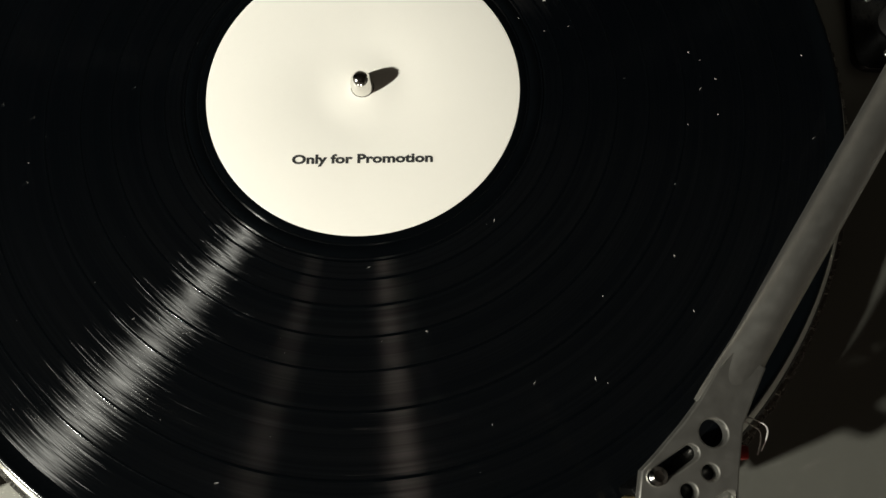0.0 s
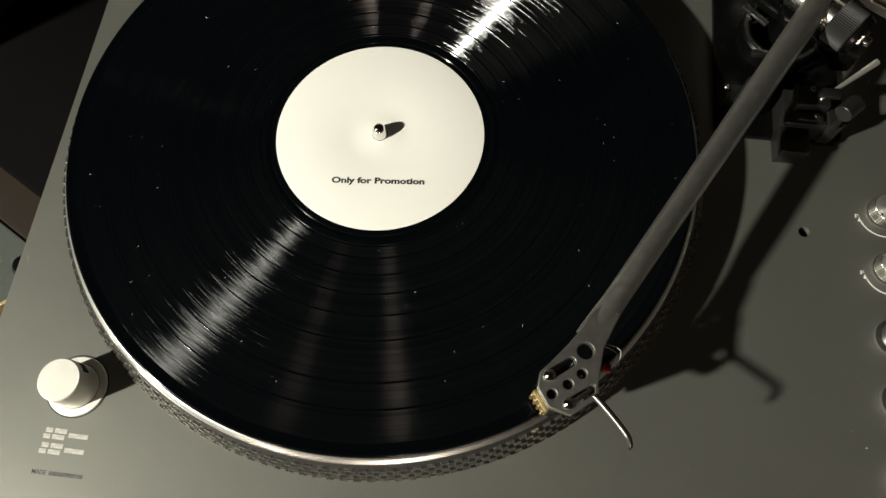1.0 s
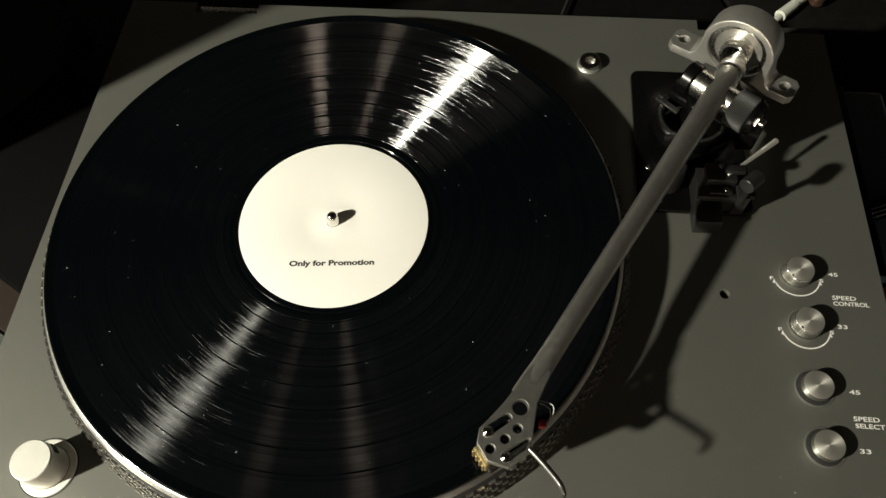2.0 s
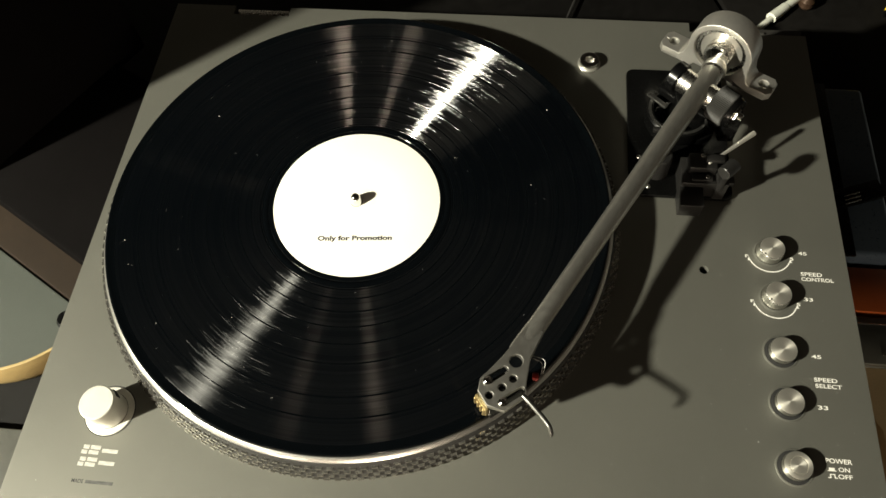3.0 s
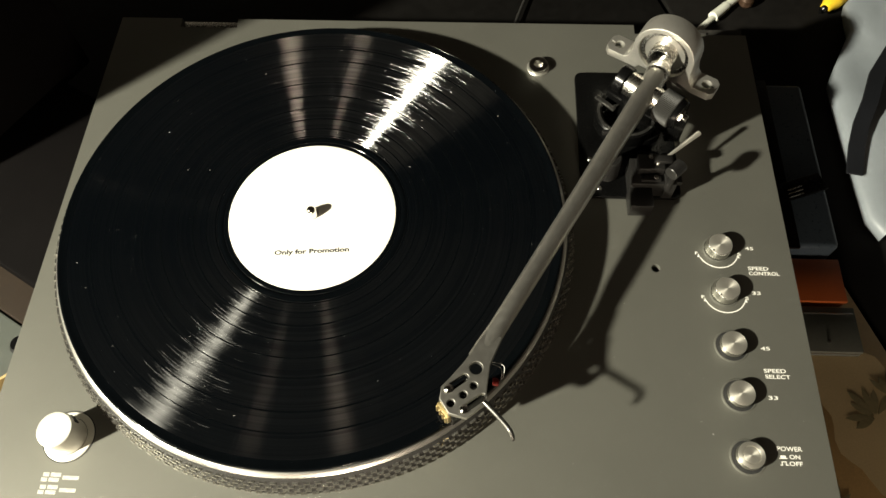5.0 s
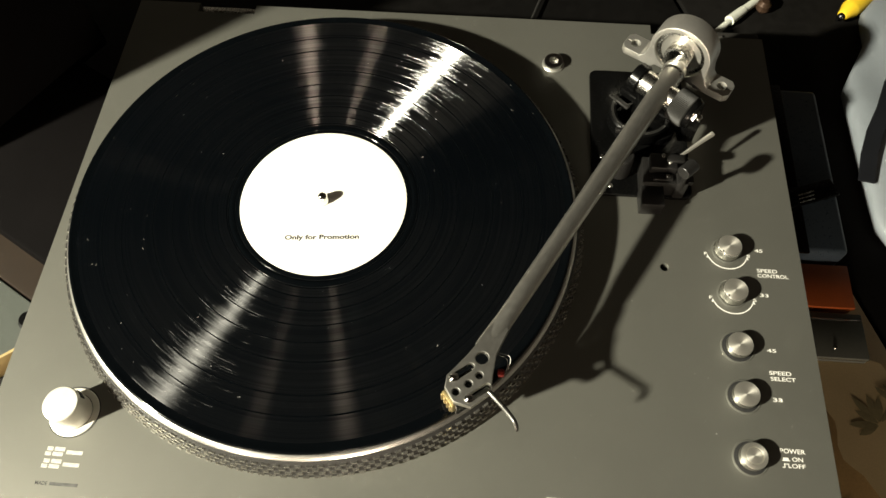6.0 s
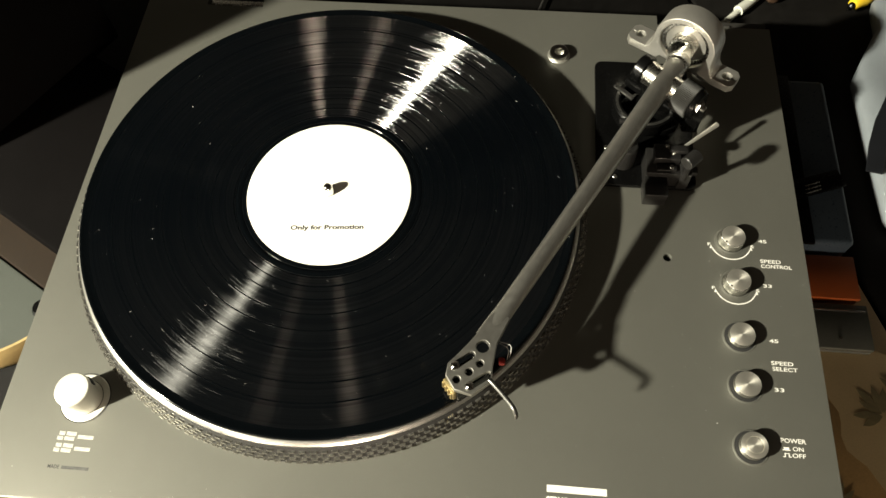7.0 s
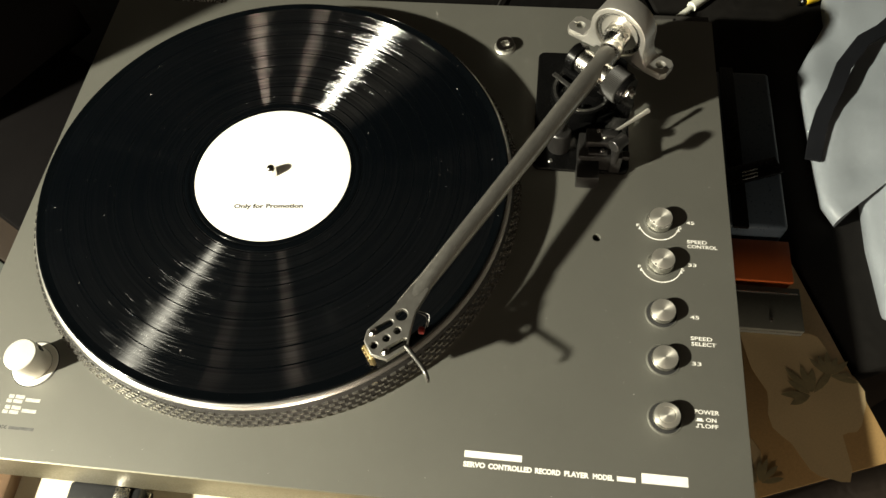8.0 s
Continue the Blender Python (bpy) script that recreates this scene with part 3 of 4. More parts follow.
def front_strip():
    """The front edge leans outwards towards its foot."""
    bm = bmesh.new()
    rows = [[bm.verts.new((x, y, z)) for y, z in ((Y0 - 0.06, -0.45), (Y0 - 0.5, -0.6), (Y0 - 5.9, -18.2), (Y0 - 5.7, -19.0), (Y0 - 0.06, -19.0))] for x in (X0 + 0.3, X1 - 0.3)]
    for k in range(5):
        q = (k + 1) % 5
        bm.faces.new((rows[0][k], rows[0][q], rows[1][q], rows[1][k]))
    bm.faces.new(rows[0])
    bm.faces.new(rows[1])
    return bm


part("front_edge", front_strip(), EDGE, turntable, "olive-grey brushed front edge")
part("base_body", box(X0 + 26, X1 - 26, Y0 + 30, Y1 - 20, TABLE_TOP + 16, -17.2, 4), BODY, turntable)
for fx in (X0 + 60, X1 - 60):
    for fy in (Y0 + 60, Y1 - 50):
        part("foot", lathe([(0, 0), (22, 0), (24, 3), (22, 16.5), (0, 16.5)], 32, Matrix.Translation((fx, fy, TABLE_TOP + 0.4))), BLACK, turntable)
part("screw_hole", lathe([(0, -8), (3, -8), (3, -0.9), (2.62, -0.2)], 20, Matrix.Translation((207, -20, 0))), HOLE, turntable)
for hx in (-101, 250):
    part("hinge", merge(box(hx - 20, hx + (20 if hx < 0 else 38), 169, 176.6, -16, -3, 0.6), rod((hx - 12, 171.5, -2.4), (hx + 12, 171.5, -2.4), 1.0)), ALU if hx < 0 else BODY, turntable)

# platter
platter = part("platter", lathe([(0, 4), (150, 4), (156.2, 0.7), (157.4, 0.8), (157.7, 1.8), (152.9, 14.4), (152.6, 14.8), (152.6, 15.4), (152.3, 15.8), (150.9, 17.3), (150.5, 17.5), (150.2, 17.5), (0, 17.4)], 256), SPUN, turntable, "machined aluminium platter")
part("rim_band", lathe([(157.6, 1.3), (158.0, 1.7), (153.2, 14.5), (152.9, 14.8), (152.65, 14.6)], 256), RIM, platter, "dark grey rim")


def rim_dots():
    verts, faces = [], []
    slope = Vector((-4.8, 0, 12.8)).normalized()
    outn = Vector((12.8, 0, 4.8)).normalized()
    for row in range(4):
        n = 168
        base = Vector((158.0, 0, 1.7)) + slope * (0.8 + 3.25 * row)
        for k in range(n):
            a = 2 * PI * (k + 0.5 * (row % 2)) / n
            rot_m = Matrix.Rotation(a, 3, "Z")
            i = len(verts)
            h, w = 0.72, 1.9
            for dv, du, dn in ((-h, -w, -0.1), (-h, w, -0.1), (h, w, -0.1), (h, -w, -0.1), (-h * .55, -w * .8, 1.05), (-h * .55, w * .8, 1.05), (h * .55, w * .8, 1.05), (h * .55, -w * .8, 1.05)):
                verts.append(rot_m @ (base + slope * dv + outn * dn + Vector((0, du, 0))))
            faces += [(i + 4, i + 5, i + 6, i + 7), (i, i + 1, i + 5, i + 4), (i + 1, i + 2, i + 6, i + 5), (i + 2, i + 3, i + 7, i + 6), (i + 3, i, i + 4, i + 7)]
    me = bpy.data.meshes.new("strobe_dots")
    me.from_pydata(verts, [], faces)
    return tagged(finish("strobe_dots", me, DOT, platter, "rows of raised pale dots"), kind="stuff")


rim_dots()
part("spindle", lathe([(0, 27.4), (1.2, 27.3), (2.2, 26.6), (3.0, 25.2), (3.55, 23.0), (3.6, 17.0), (0, 17.0)], 40), CHROME, turntable, "polished steel spindle")

# strobe lamp housing, in its recess ring
SL = Matrix.Translation((-121, -132, 0))
strobe = part("strobe_housing", lathe([(0, 17), (8.9, 17), (9.4, 16.6), (9.5, 15.4), (9.9, 0.5), (0, 0.5)], 64, SL), SATIN, turntable, "satin aluminium strobe lamp housing")
part("lamp_window", box(6.0, 9.95, -2.4, 2.4, 9.5, 14.2, 0.5, 2, SL @ Matrix.Rotation(radians(45), 4, "Z")), HOLE, strobe, "dark lamp window")
part("seat_ring", lathe([(10.2, 0.25), (10.2, 0.6), (13.2, 0.6), (13.6, 0.3), (13.6, 0.05), (10.2, 0.05)], 64, SL, True), SATIN, turntable, "pale ring round the housing")
part("seat_gap", lathe([(13.7, 0.03), (13.7, 0.12), (14.2, 0.12), (14.2, 0.03)], 64, SL, True), HOLE, turntable)

# five knobs at the right
def fluted(r0, r1, z0, z1, n, m):
    """A slightly conical wall with fine upright flutes."""
    bm = bmesh.new()
    rows = []
    for r, z in ((r0, z0), (r0, z0 + 0.5), (r1, z1 - 0.4), (r1 - 0.35, z1)):
        rows.append([bm.verts.new(m @ Vector(((r + (0.14 if k % 2 else -0.06)) * math.cos(PI * k / n), (r + (0.14 if k % 2 else -0.06)) * math.sin(PI * k / n), z))) for k in range(2 * n)])
    for a, b in zip(rows, rows[1:]):
        for k in range(2 * n):
            bm.faces.new((a[k], a[(k + 1) % (2 * n)], b[(k + 1) % (2 * n)], b[k]))
    return bm


for i, (kx, ky, h, r) in enumerate(((245.5, -5.8, 6.6, 7.5), (245.8, -34.9, 6.6, 7.5), (245.1, -68.2, 5.4, 7.3), (245.2, -97.1, 5.4, 7.3), (244.9, -130.5, 5.8, 7.3))):
    K = Matrix.Translation((kx, ky, 0))
    top = r - 0.55 if i < 2 else r - 0.3
    prof = [(0, h - 0.12), (top * 0.5, h - 0.04), (top - 0.3, h), (top, h - 0.1), (top, h - 0.8), (0, h - 0.8)]
    if i == 4:
        prof = [(0, h - 0.1), (4.2, h - 0.06), (4.3, h - 0.4), (4.7, h - 0.4), (4.8, h - 0.04)] + prof[2:]
    kn = part("speed_knob" if i < 2 else ("speed_button" if i < 4 else "power_button"), lathe(prof, 64, K), TURNED, turntable, "turned aluminium knob" if i < 2 else "turned aluminium push button")
    if i < 2:
        part("knob_skirt", fluted(r + 0.25, top + 0.2, 0.1, h - 0.1, 40, K), CHROME, kn, "polished fluted skirt", angle=15)
        part("pointer_mark", box(kx - 4.6 - 0.5, kx - 4.6 + 0.5, ky - 4.8, ky - 3.6, h - 0.04, h + 0.05, 0, 1), HOLE, kn)
    else:
        part("button_side", lathe([(top + 0.05, h - 0.25), (r, h - 0.7), (r + 0.05, 0.1), (r - 0.6, 0.1)], 64, K), CHROME, kn, "polished side")
    gap = 0.5 if i < 2 else 1.5
    part("collar", lathe([(r + gap, 0.03), (r + gap, 0.2), (r + gap + 0.2, 0.32), (r + gap + 0.6, 0.3), (r + gap + 1.1, 0.03)], 64, K), PAINT, turntable, "painted collar round the knob")
    part("collar_gap", lathe([(r - 0.2, 0.05), (r - 0.2, 0.09), (r + gap + 0.05, 0.09), (r + gap + 0.05, 0.05)], 48, K, True), HOLE, turntable)

# printing
ZP = 0.03
for text, x, y, w, h in (("45", 262.2, -6.0, 4.9, 2.1), ("SPEED", 262.0, -19.6, 12.0, 2.3), ("CONTROL", 262.0, -22.9, 18.0, 2.3), ("33", 261.9, -35.8, 4.9, 2.1),
                         ("F", 231.6, -9.8, 1.8, 1.9), ("S", 257.1, -10.0, 2.0, 1.9), ("F", 231.9, -38.9, 1.8, 1.9), ("S", 257.4, -39.2, 2.0, 1.9),
                         ("45", 261.3, -70.2, 5.2, 2.1), ("SPEED", 260.9, -83.4, 12.2, 2.2), ("SELECT", 261.2, -86.8, 13.8, 2.2), ("33", 260.9, -98.8, 5.2, 2.1),
                         ("POWER", 260.8, -126.6, 13.2, 2.4), ("ON", 266.6, -130.7, 5.6, 2.2), ("OFF", 266.0, -134.2, 7.0, 2.2)):
    lettering(text, x, y, ZP, w, h, PRINT, turntable)
for y, raised in ((-130.7, 0), (-134.2, 1)):
    part("switch_mark", merge(box(261.2, 265.4, y, y + 0.45, ZP, ZP + 0.05), box(261.9, 264.7, y + (1.3 if raised else 0.3), y + 1.75, ZP, ZP + 0.06)) if not raised else
         merge(box(261.0, 262.3, y, y + 0.45, ZP, ZP + 0.05), box(264.3, 265.6, y, y + 0.45, ZP, ZP + 0.05), box(262.0, 262.5, y, y + 2.1, ZP, ZP + 0.06), box(264.1, 264.6, y, y + 2.1, ZP, ZP + 0.06), box(262.0, 264.6, y + 1.7, y + 2.15, ZP, ZP + 0.07)), PRINT, turntable)
for cx, cy in ((245.4, -7.4), (245.7, -36.6)):
    pts = [(12.3 * math.cos(radians(a)), 11.4 * math.sin(radians(a))) for a in range(-160, -19, 7)]
    inner = [(x * 0.945, y * 0.945) for x, y in reversed(pts)]
    plate("dial_arc", [(cx + x, cy + y) for x, y in pts + inner], [], ZP, ZP + 0.06, 0.01, PRINT, turntable)
    for s in (-1, 1):
        tip = (cx + s * 11.8, cy - 1.8)
        plate("arrow_head", [tip, (tip[0] + 0.9, tip[1] - 2.6), (tip[0] - 0.9, tip[1] - 2.4)], [], ZP, ZP + 0.06, 0.01, PRINT, turntable)
# maker's name and model line, as plain bars
bar(137.2, 168.3, -161.9, -158.3, ZP, PRINT, turntable)
for text, a, b in (("SERVO", 137.0, 148.9), ("CONTROLLED", 150.5, 173.9), ("RECORD", 175.5, 189.0), ("PLAYER", 191.0, 204.0), ("MODEL", 206.0, 217.0)):
    lettering(text, a, -166.8, ZP, b - a, 2.6, PRINT, turntable, bold=0.5)
bar(218.6, 228.3, -166.8, -164.3, ZP, PRINT, turntable)
bar(231.4, 255.5, -166.6, -161.4, ZP, PRINT, turntable)
for y in (-153.6, -160.0):
    for x0, x1 in ((-129.4, -126.2), (-125.3, -119.8)):
        bar(x0, x1, y + 0.35, y + 2.4, ZP, WORNPRINT, turntable)
        bar(x0 - 0.5, x1 - 0.5, y - 2.3, y - 0.3, ZP, WORNPRINT, turntable)
    bar(-118.6, -109.8, y - 1.0, y + 1.0, ZP, WORNPRINT, turntable)
lettering("MADE", -130.2, -171.0, ZP, 6.4, 1.9, INK, turntable)
bar(-122.6, -107.4, -171.0, -169.3, ZP, FADED, turntable)

# chrome stud behind the platter
stud = plate("stud", circle(139.7, 134.8, 6.6, 40), [[(139.7 + 3.3 * math.cos(PI * k / 3 + 0.3), 134.8 + 3.3 * math.sin(PI * k / 3 + 0.3)) for k in range(6)]], 1.0, 4.6, 0.7, CHROME, turntable, "bright socket stud with a hexagonal recess")
part("stud_washer", lathe([(0, 0.05), (7.6, 0.05), (7.8, 0.6), (7.3, 1.1), (3.2, 1.1), (0, 2.6)], 40, Matrix.Translation((139.7, 134.8, 0))), CAST, stud)

# tonearm base
plate("arm_base_plate", rounded(164.5, 227, 28, 129, 5), [], 0.03, 3.2, 0.6, BLACK, turntable, "black tonearm base plate")
ARM_Z = 42.5
U = Vector((0.497, 0.868, 0))          # from headshell to counterweight
V = Vector((0.868, -0.497, 0))
G = Vector((202.6, 83.4, ARM_Z))
part("pivot_post", merge(lathe([(0, 3), (17, 3), (17, 9), (13, 11), (12, 24), (0, 24)], 40, Matrix.Translation((G.x, G.y, 0))), box(-13, 13, -7, 7, 22, 30, 2, 2, along((G.x, G.y, 0), (0, 0, 1)))), BLACK, turntable, "black pivot post")
part("anti_skate_dial", lathe([(15, 8), (15, 17), (16, 18), (19, 18), (20, 17), (20, 8)], 48, Matrix.Translation((194, 83, 0)), True), BLACK, turntable)
part("dial_scale", lathe([(17.2, 18.02), (17.2, 18.25), (19.0, 18.25), (19.0, 18.02)], 64, Matrix.Translation((194, 83, 0)), True), LIFTMETAL, turntable, "pale scale ring")
part("dial_pointer", box(-7.5, 8.0, -1.5, 1.5, 18.6, 20.4, 0.4, 2, Matrix.Translation((180.2, 89.2, 0)) @ Matrix.Rotation(radians(-44), 4, "Z")), LIFTMETAL, turntable, "dark metal dial pointer")
part("lift_block", merge(box(193, 214, 29, 48, 3, 17, 0.7), box(197, 213, 36, 47, 16.5, 23, 0.6), box(192.5, 206.5, 15.5, 30, 1, 13, 0.7), box(199, 211, 30.5, 34.5, 16.6, 18.6, 0.4)), DARKPLASTIC, turntable, "black arm lift block")
part("arm_rest", merge(box(213.6, 220.5, 28, 52, 2, 18, 0.8), box(206, 217, 40, 45, 22.6, 25.5, 0.6), rod((216, 29, 12), (216, 29, 33), 1.8), rod((212, 25, 34), (219, 32, 34), 4.2), box(220, 226, 34, 39, 8, 12, 0.6)), DARKPLASTIC, turntable, "black arm rest")
part("lift_lever", rod((207.8, 39.2, 23.4), (236.5, 63.7, 23.4), 0.7, 1.6), SATIN, turntable, "bright tapered cueing lever")
part("lift_platform", merge(rod((181, 46, 3), (181, 46, 21), 7.5, 7.0, 32, 0.8), rod((181, 46, 20), (181, 46, 26), 2.4), box(176, 187, 61, 64, 22, 25, 0.5)), DARKPLASTIC, turntable, "black arm lift platform")
for sx, sy, sz in ((171, 56, 3.2), (205, 45, 23), (208, 33, 18.6), (176, 34, 3.2)):
    part("screw", lathe([(0, 0.7), (1.2, 0.7), (1.5, 0.4), (1.5, 0), (0, 0)], 20, Matrix.Translation((sx, sy, sz))), ALU, turntable)

# tonearm: tapered tube, then headshell, gimbal and counterweight under it
tip, rear = Vector((105.6, -86.4, ARM_Z + 0.3)), G + U * 12
d = rear - tip
n = d.length
UD = d.normalized()
VD = Vector((UD.y, -UD.x, 0))


def arm_tube():
    """A tapered tube whose front end is pressed flat and wide into the headshell."""
    bm = bmesh.new()
    rows = []
    for s, w, h, up in ((-11, 5.6, 1.3, 0.5), (-7, 5.6, 1.7, 0.5), (0, 5.4, 2.3, 0.45), (8, 5.0, 3.1, 0.3), (16, 4.95, 4.0, 0.15), (26, 5.0, 4.75, 0), (38, 5.05, 5.05, 0), (n * 0.4, 5.3, 5.3, 0), (n, 6.5, 6.5, 0)):
        rows.append([bm.verts.new(tip + UD * s + VD * (w * math.cos(2 * PI * k / 40)) + Vector((0, 0, up + h * math.sin(2 * PI * k / 40)))) for k in range(40)])
    for a, b in zip(rows, rows[1:]):
        for k in range(40):
            bm.faces.new((a[k], a[(k + 1) % 40], b[(k + 1) % 40], b[k]))
    bm.faces.new(rows[0])
    bm.faces.new(rows[-1])
    return bm


tube = part("tonearm", arm_tube(), ARMMETAL, turntable, "straight tapered satin metal tonearm")
HEAD_FRAME = Matrix.Translation((0, 0, 0.3))
PLACE = HEAD_FRAME
HS = [(105.5, -80.0), (100.5, -86.0), (96.3, -93.3), (92.0, -99.3), (85.6, -107.1), (82.1, -111.0), (81.4, -117.4), (86.2, -124.5), (95.0, -126.5), (104.4, -118.8), (105.0, -110.3), (106.4, -98.8), (109.8, -90.6), (112.5, -84.5)]
plate("headshell", HS, [circle(99.2, -101, 3.3), circle(98.2, -110.2, 1.9, 20), circle(93.1, -114.9, 1.9, 20), circle(87.1, -119.3, 1.9, 20), slot(93.7, -106.1, 85.5, -112.3, 1.9), slot(102.5, -115.8, 93.6, -122.4, 1.9)], 41, 45, 0.45, ARMMETAL, tube, "drilled satin metal headshell")
for sx, sy in ((86.0, -112.0), (94.0, -122.1)):
    part("cartridge_screw", lathe([(0, 45.5), (1.3, 46.0), (2.2, 45.4), (2.2, 45.05), (1.85, 45.0), (1.85, 40), (0, 40)], 24, Matrix.Translation((sx, sy, 0))), CHROME, tube, "bright cartridge screw")
part("finger_lift", sweep([(103.5, -118.0, 44), (106.2, -120.6, 44.6), (110.7, -125.7, 46), (114.0, -129.8, 47.2), (116.0, -132.6, 47.6), (117.2, -135.0, 46.0), (117.4, -136.0, 44.2)], [1.35, 1.35, 1.3, 1.25, 1.2, 1.1, 0.9], 12), LIFTMETAL, tube, "curved dark finger lift")
ca, cb = Vector((-0.80, -0.60, 0)), Vector((0.60, -0.80, 0))
CART = Matrix(((ca.x, cb.x, 0, 90.5), (ca.y, cb.y, 0, -114.6), (0, 0, 1, 0), (0, 0, 0, 1)))
part("cartridge", box(-11, 8.5, -5.5, 7.2, 24, 40.8, 1.0, 2, CART), BLACK, tube, "black cartridge body")
part("cartridge_front", merge(box(8.2, 10.6, -3.6, 6.2, 29.5, 39.8, 0.8, 2, CART), *[box(10.3, 11.5, -3.0 + 2.4 * k, -1.8 + 2.4 * k, 30.5, 39, 0.3, 1, CART) for k in range(4)]), GOLD, tube, "ribbed gold cartridge front")
part("stylus", merge(box(4, 12, -2.5, 2.5, 20.5, 24.2, 0.6, 2, CART), rod(CART @ Vector((8, 0, 21.2)), CART @ Vector((13.5, 0, 20.2)), 0.5, 0.35)), BLACK, tube)
part("red_connector", box(107.8, 111.2, -106.2, -102.6, 31.5, 35.5, 0.8), RED, tube, "red connector")
for k, (p, q) in enumerate((((107, -95.5, 39), (113.0, -104, 38)), ((107.5, -97, 40), (112.0, -105, 38.2)))):
    mid = ((p[0] + q[0]) / 2 + 3.4 - k, (p[1] + q[1]) / 2 + 1.5, 41 - k)
    part("lead_wire", sweep([p, mid, q], 0.2, 8), WIRE, tube, "thin pale lead wire")

PLACE = Matrix()
VG = Vector((0.76, -0.65, 0))
GH = G - U * 3 - Vector((0, 0, 3))
part("gimbal_hub", merge(rod(GH - VG * 14, GH + VG * 11, 7.6, 7.6, 40, 0.6), rod(GH + U * 2, G + U * 14, 7.2, 7.0, 40, 0.6)), ALU, tube, "polished gimbal hub")
part("hub_cap", rod(GH - VG * 20, GH - VG * 12.8, 9.2, 9.2, 40, 1.0), BLACK, tube, "black bearing cap")


def knurled(p, dirn, r, length, n=64):
    bm = bmesh.new()
    m = along(p, dirn)
    rows = []
    for z in (0, 0.6, length - 0.6, length):
        rows.append([bm.verts.new(m @ Vector(((r - (0.5 if z in (0, length) else 0) + (0.35 if k % 2 else -0.15)) * math.cos(PI * k / n), (r - (0.5 if z in (0, length) else 0) + (0.35 if k % 2 else -0.15)) * math.sin(PI * k / n), z))) for k in range(2 * n)])
    for a, b in zip(rows, rows[1:]):
        for k in range(2 * n):
            bm.faces.new((a[k], a[(k + 1) % (2 * n)], b[(k + 1) % (2 * n)], b[k]))
    bm.faces.new(rows[0])
    bm.faces.new(rows[-1])
    return bm


DARKMETAL = material("dark_knurled_metal", (0.022, 0.0215, 0.02), 0.55, 0.0, 0.1, 100, 0, 900, 0.05, 0.25)
part("knurled_cap", knurled(GH + VG * 10.8, VG, 10.3, 11.5), DARKMETAL, tube, "dark knurled bearing cap", angle=20)
part("lock_ring", rod(GH + VG * 22.4, GH + VG * 26.0, 10.0, 9.2, 40, 0.5), BLACK, tube, "glossy black lock ring")
part("pivot_screw", merge(rod(GH + VG * 25.6, GH + VG * 27.4, 4.6, 4.2, 6, 0.4), rod(GH + VG * 27.2, GH + VG * 30.4, 2.6, 2.2, 24, 0.5)), CHROME, tube, "bright pivot screw")
part("yoke", merge(box(-5, 5, -4, 4, 20, 44, 1.5, 2, along(GH + VG * 25 - Vector((0, 0, ARM_Z)), (0, 0, 1))), box(-26, 30, -5, 5, 18, 25, 1.5, 2, Matrix(((VG.x, U.x, 0, G.x), (VG.y, U.y, 0, G.y), (0, 0, 1, 0), (0, 0, 0, 1))))), BLACK, turntable, "black bearing yoke")
part("rear_sleeve", rod(G + U * 12.5, G + U * 17, 7.6, 7.0, 40, 0.4), ARMMETAL, tube)
part("rear_stub", rod(G + U * 16, G + U * 50, 5.8, 5.8, 36, 0.6), CHROME, tube, "polished rear stub")

# a cast pillow-block bearing serves as counterweight
C = G + U * 27.5 - Vector((0.850, -0.527, 0)) * 3
BW, BU = Vector((0.850, -0.527, 0)), Vector((0.527, 0.850, 0))
R, DZ = 20.5, -20.0
prof = [(-25, DZ), (-25, DZ + 5.5), (-24.5, DZ + 5.5), (-22, DZ + 8), (-R, DZ + 14)]
prof += [(R * math.cos(radians(a)), R * math.sin(radians(a))) for a in range(170, 9, -8)]
prof += [(R, DZ + 14), (22, DZ + 8), (24.5, DZ + 5.5), (25, DZ + 5.5), (25, DZ), (15, DZ), (13, DZ + 3), (-13, DZ + 3), (-15, DZ)]
B = Matrix(((BW.x, 0, -BU.x, C.x), (BW.y, 0, -BU.y, C.y), (0, 1, 0, C.z), (0, 0, 0, 1)))
block = plate("counterweight_block", prof, [circle(0, 0, 16.4, 56)], -15, 0, 0.8, CAST, tube, "cast metal pillow block used as counterweight", m=B)
TAB = Matrix(((BW.x, BU.x, 0, C.x), (BW.y, BU.y, 0, C.y), (0, 0, 1, C.z), (0, 0, 0, 1)))
for s in (-1, 1):
    hole = circle(31.2 * s, 7.5, 3.1, 28)
    slit = [(34.6 * s, 7.1), (37.0 * s, 7.1), (37.0 * s, 7.9), (34.6 * s, 7.9)]
    edge = [(24.6 * s, 0), (35.5 * s, 0), (38.2 * s, 3), (38.2 * s, 12), (35.5 * s, 15), (24.6 * s, 15)]
    plate("mounting_tab", edge, [hole, slit], DZ, DZ + 5.6, 0.5, CAST, tube, m=TAB)
BR = Matrix(((BW.x, 0, -BU.x, C.x), (BW.y, 0, -BU.y, C.y), (0, 1, 0, C.z), (0, 0, 0, 1)))
part("bearing_ring", lathe([(13.6, -13), (13.6, -2.2), (14.0, -1.9), (16.0, -1.9), (16.5, -2.4), (16.5, -13)], 56, BR, True), ALU, tube, "steel bearing outer ring")
part("bearing_seal", lathe([(8.6, -12), (8.6, -3.4), (13.7, -2.8), (13.7, -12)], 48, BR, True), CAST, tube, "grey steel bearing seal")
part("bearing_inner", lathe([(6.2, -15), (6.2, 3.6), (6.6, 4.0), (8.2, 4.0), (8.5, 3.4), (8.5, -15)], 48, BR, True), ALU, tube, "polished inner ring with set screws")

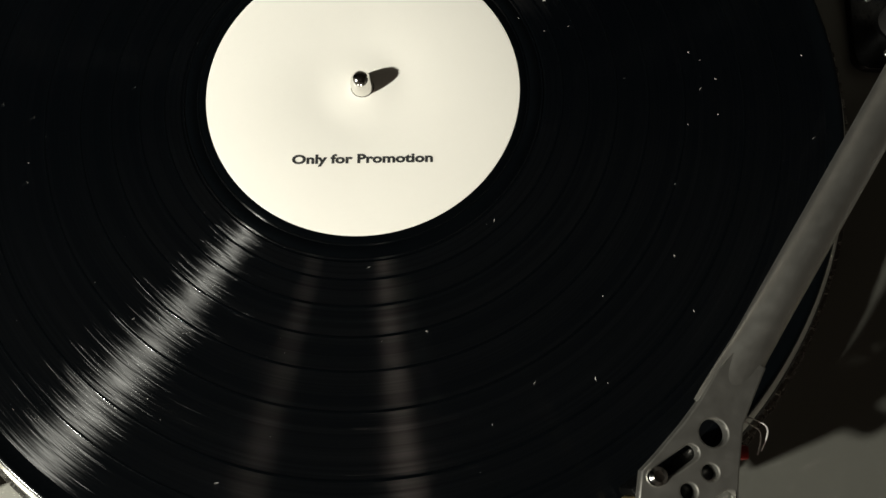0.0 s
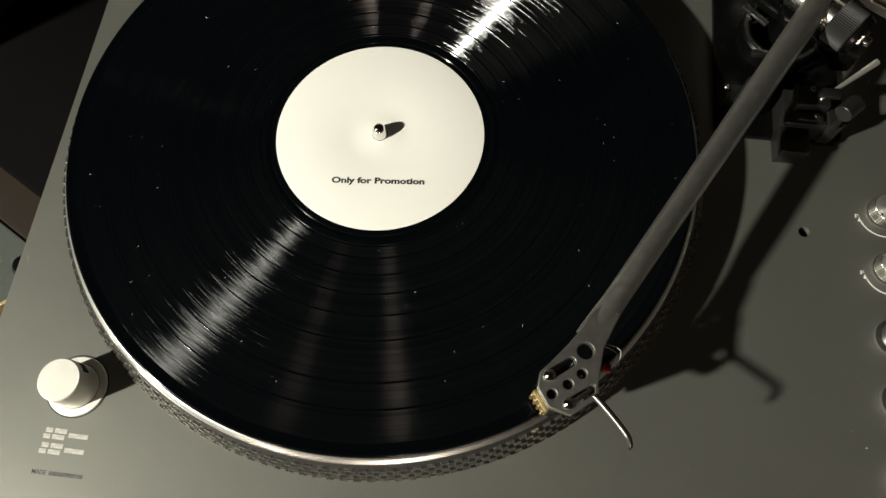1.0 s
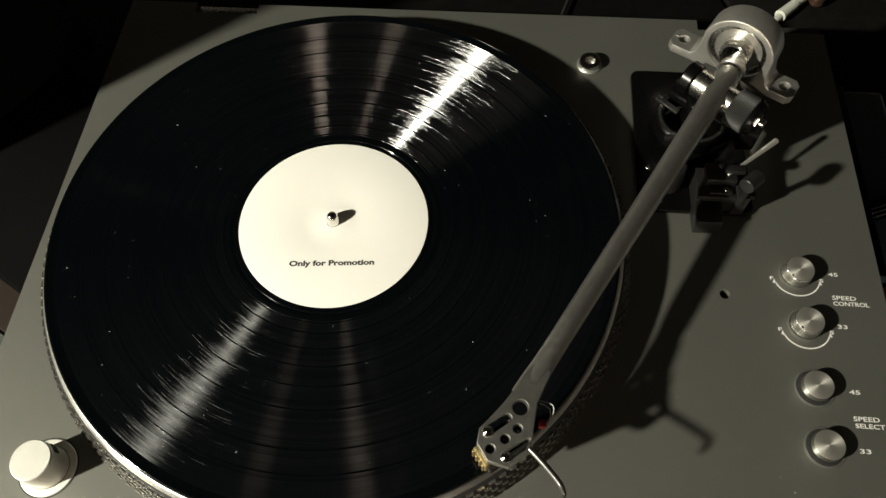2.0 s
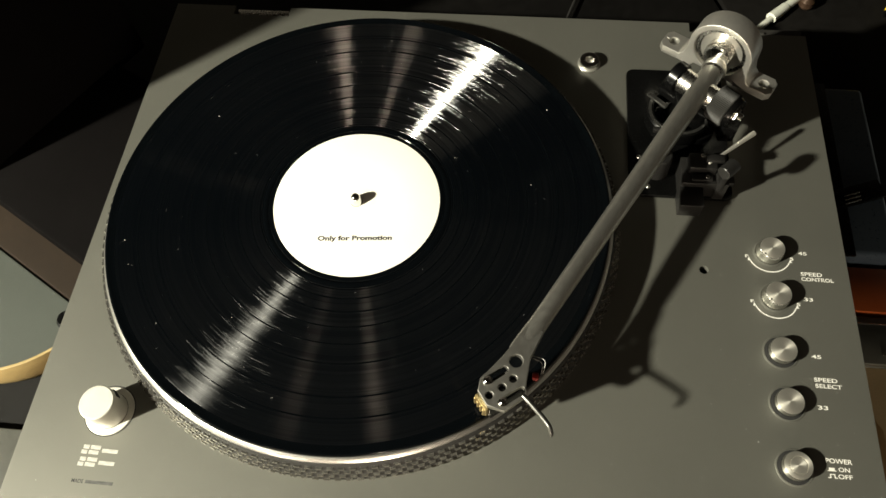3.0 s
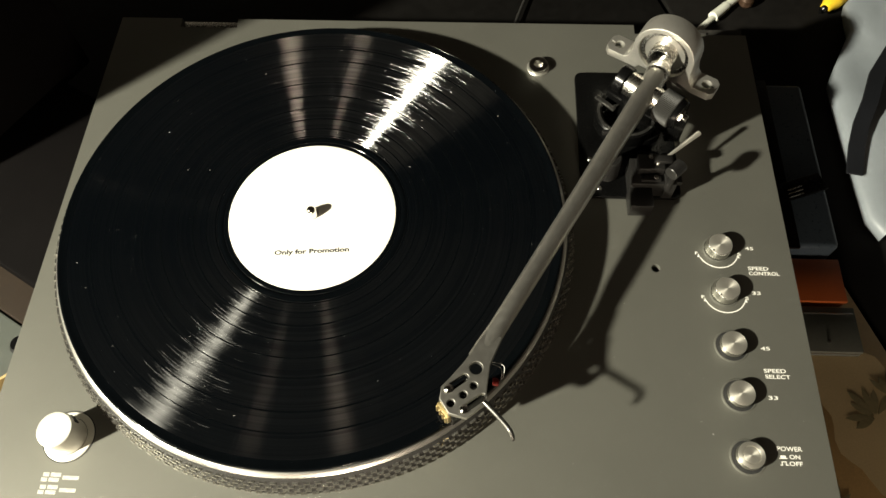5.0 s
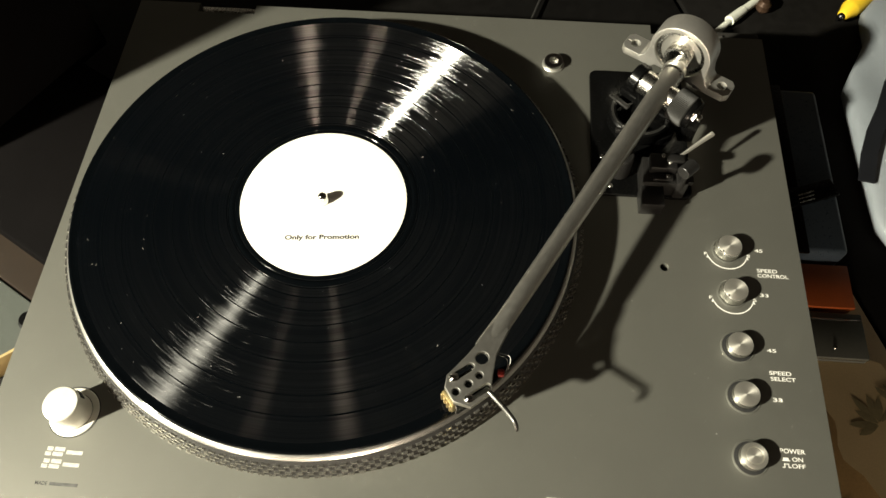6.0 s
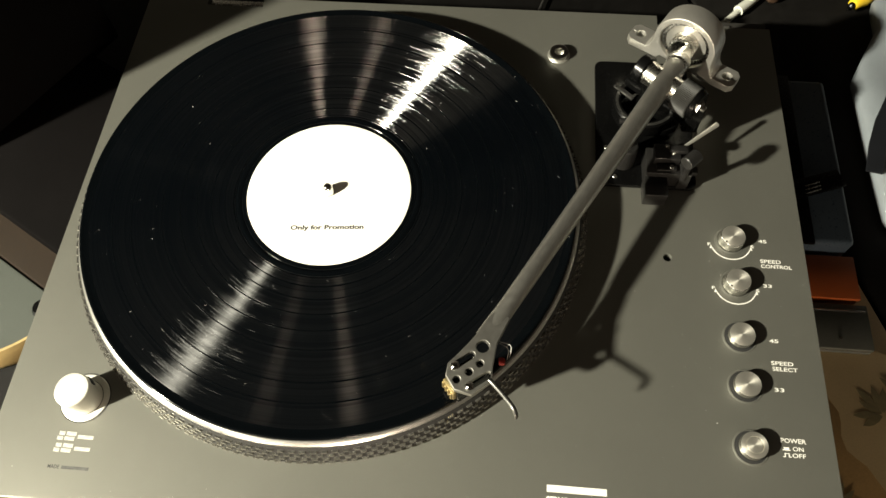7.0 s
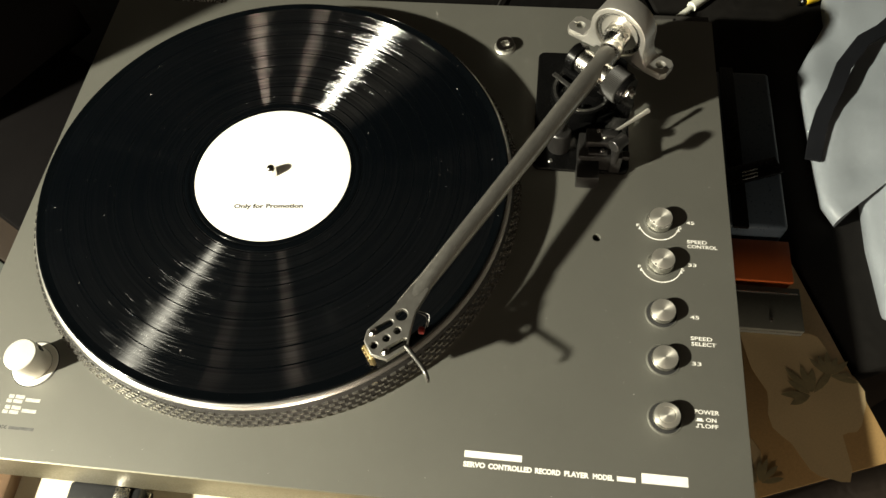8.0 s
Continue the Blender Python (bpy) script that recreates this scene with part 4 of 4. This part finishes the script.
# ---- the record ----
RZ = 20.0
record = thing("record", (0, 0, 17.8), "black vinyl record with a plain white paper label", "record")
GAPS = (63.5, 71.5, 80.5, 90.3, 101.5, 119.8, 131.0)
prof = [(3.7, 18.0), (149.4, 18.0), (150.1, 18.5), (150.3, 19.2), (150.0, 19.9), (149.4, 20.4), (148.4, 20.3), (147.6, RZ), (145.9, RZ)]
prof += [(58.2, RZ)]
part("vinyl_disc", lathe(prof, 288), VINYL, record, "black vinyl disc", angle=60)
part("lead_in", lathe([(144.6, RZ + 0.03), (144.8, RZ + 0.06), (147.5, RZ + 0.06), (148.3, RZ + 0.36), (149.3, RZ + 0.44), (149.7, RZ + 0.2)], 288), SMOOTH_VINYL, record, "smooth lead-in edge", angle=60)
part("run_out", lathe([(58.2, RZ), (57.9, RZ - 0.12), (56.6, RZ - 0.12), (56.4, RZ), (53.3, RZ), (53.1, RZ - 0.12), (52.4, RZ - 0.12), (52.2, RZ), (50.6, RZ + 0.1), (49.5, RZ + 0.1), (3.7, RZ)], 200), SMOOTH_VINYL, record, "smooth run-out area")
label = part("paper_label", lathe([(3.75, RZ + 0.12), (3.75, RZ + 0.24), (9.5, RZ + 0.26), (10.2, RZ + 0.2), (16.5, RZ + 0.2), (17.3, RZ + 0.28), (49.6, RZ + 0.28), (50.0, RZ + 0.2), (50.0, RZ + 0.12)], 160, None, True), PAPER, record, "plain white paper label")
words = lettering("Only for Promotion", -18.9, -28.0, RZ + 0.32, 43.6, 2.9, INK, label, 4.9, bold=0.38)
split_letters(words, label)


for g in (52.75, 57.25):
    part("run_out_groove", lathe([(g - 0.28, RZ - 0.1), (g - 0.2, RZ + 0.02), (g + 0.2, RZ + 0.02), (g + 0.28, RZ - 0.1)], 200), VINYL, record, angle=60)
for g in GAPS:
    part("track_gap", lathe([(g - 0.36, RZ), (g - 0.3, RZ + 0.03), (g + 0.3, RZ + 0.03), (g + 0.36, RZ)], 288), SMOOTH_VINYL, record, "narrow smooth gap between tracks", angle=60)


def specks():
    rnd = random.Random(11)
    verts, faces = [], []
    for _ in range(120):
        r, a = 148 * math.sqrt(rnd.uniform(0.14, 1)), rnd.uniform(0, 2 * PI)
        n, w, t = rnd.choice((0.25, 0.3, 0.4, 0.6, 1.2)), rnd.uniform(0.07, 0.13), rnd.uniform(0, PI)
        c, dx, dy = Vector((r * math.cos(a), r * math.sin(a), RZ + 0.02)), Vector((math.cos(t), math.sin(t), 0)) * n * 0.6, Vector((-math.sin(t), math.cos(t), 0)) * w
        i = len(verts)
        verts += [c - dx, c - dy + dx * 0.2, c + dx, c + dy - dx * 0.1, c + Vector((0, 0, 0.15))]
        faces += [(i, i + 1, i + 4), (i + 1, i + 2, i + 4), (i + 2, i + 3, i + 4), (i + 3, i, i + 4)]
    me = bpy.data.meshes.new("dust")
    me.from_pydata(verts, [], faces)
    return tagged(finish("dust", me, DUST), "pale dust specks and lint on the record", "dust", kind="stuff")


specks()


def panel_specks():
    rnd = random.Random(23)
    verts, faces = [], []
    spots = [(228.1, -118.8, 0.5), (222.5, -112.4, 0.3)] + [(rnd.uniform(150, 280), rnd.uniform(-180, -40), rnd.choice((0.12, 0.15, 0.2))) for _ in range(20)] + [(rnd.uniform(-160, 150), rnd.uniform(-183, -165), 0.2) for _ in range(8)]
    for x, y, r in spots:
        i = len(verts)
        for k in range(5):
            a = 2 * PI * k / 5 + x
            verts.append(Vector((x + 1.6 * r * rnd.uniform(0.4, 1.1) * math.cos(a), y + r * rnd.uniform(0.3, 0.9) * math.sin(a), 0.03)))
        verts.append(Vector((x, y, 0.03 + 0.4 * r)))
        faces += [(i + k, i + (k + 1) % 5, i + 5) for k in range(5)]
    me = bpy.data.meshes.new("panel_dust")
    me.from_pydata(verts, [], faces)
    return tagged(finish("panel_dust", me, DUST), "pale dust specks on the turntable panel", "dust", kind="stuff")


panel_specks()
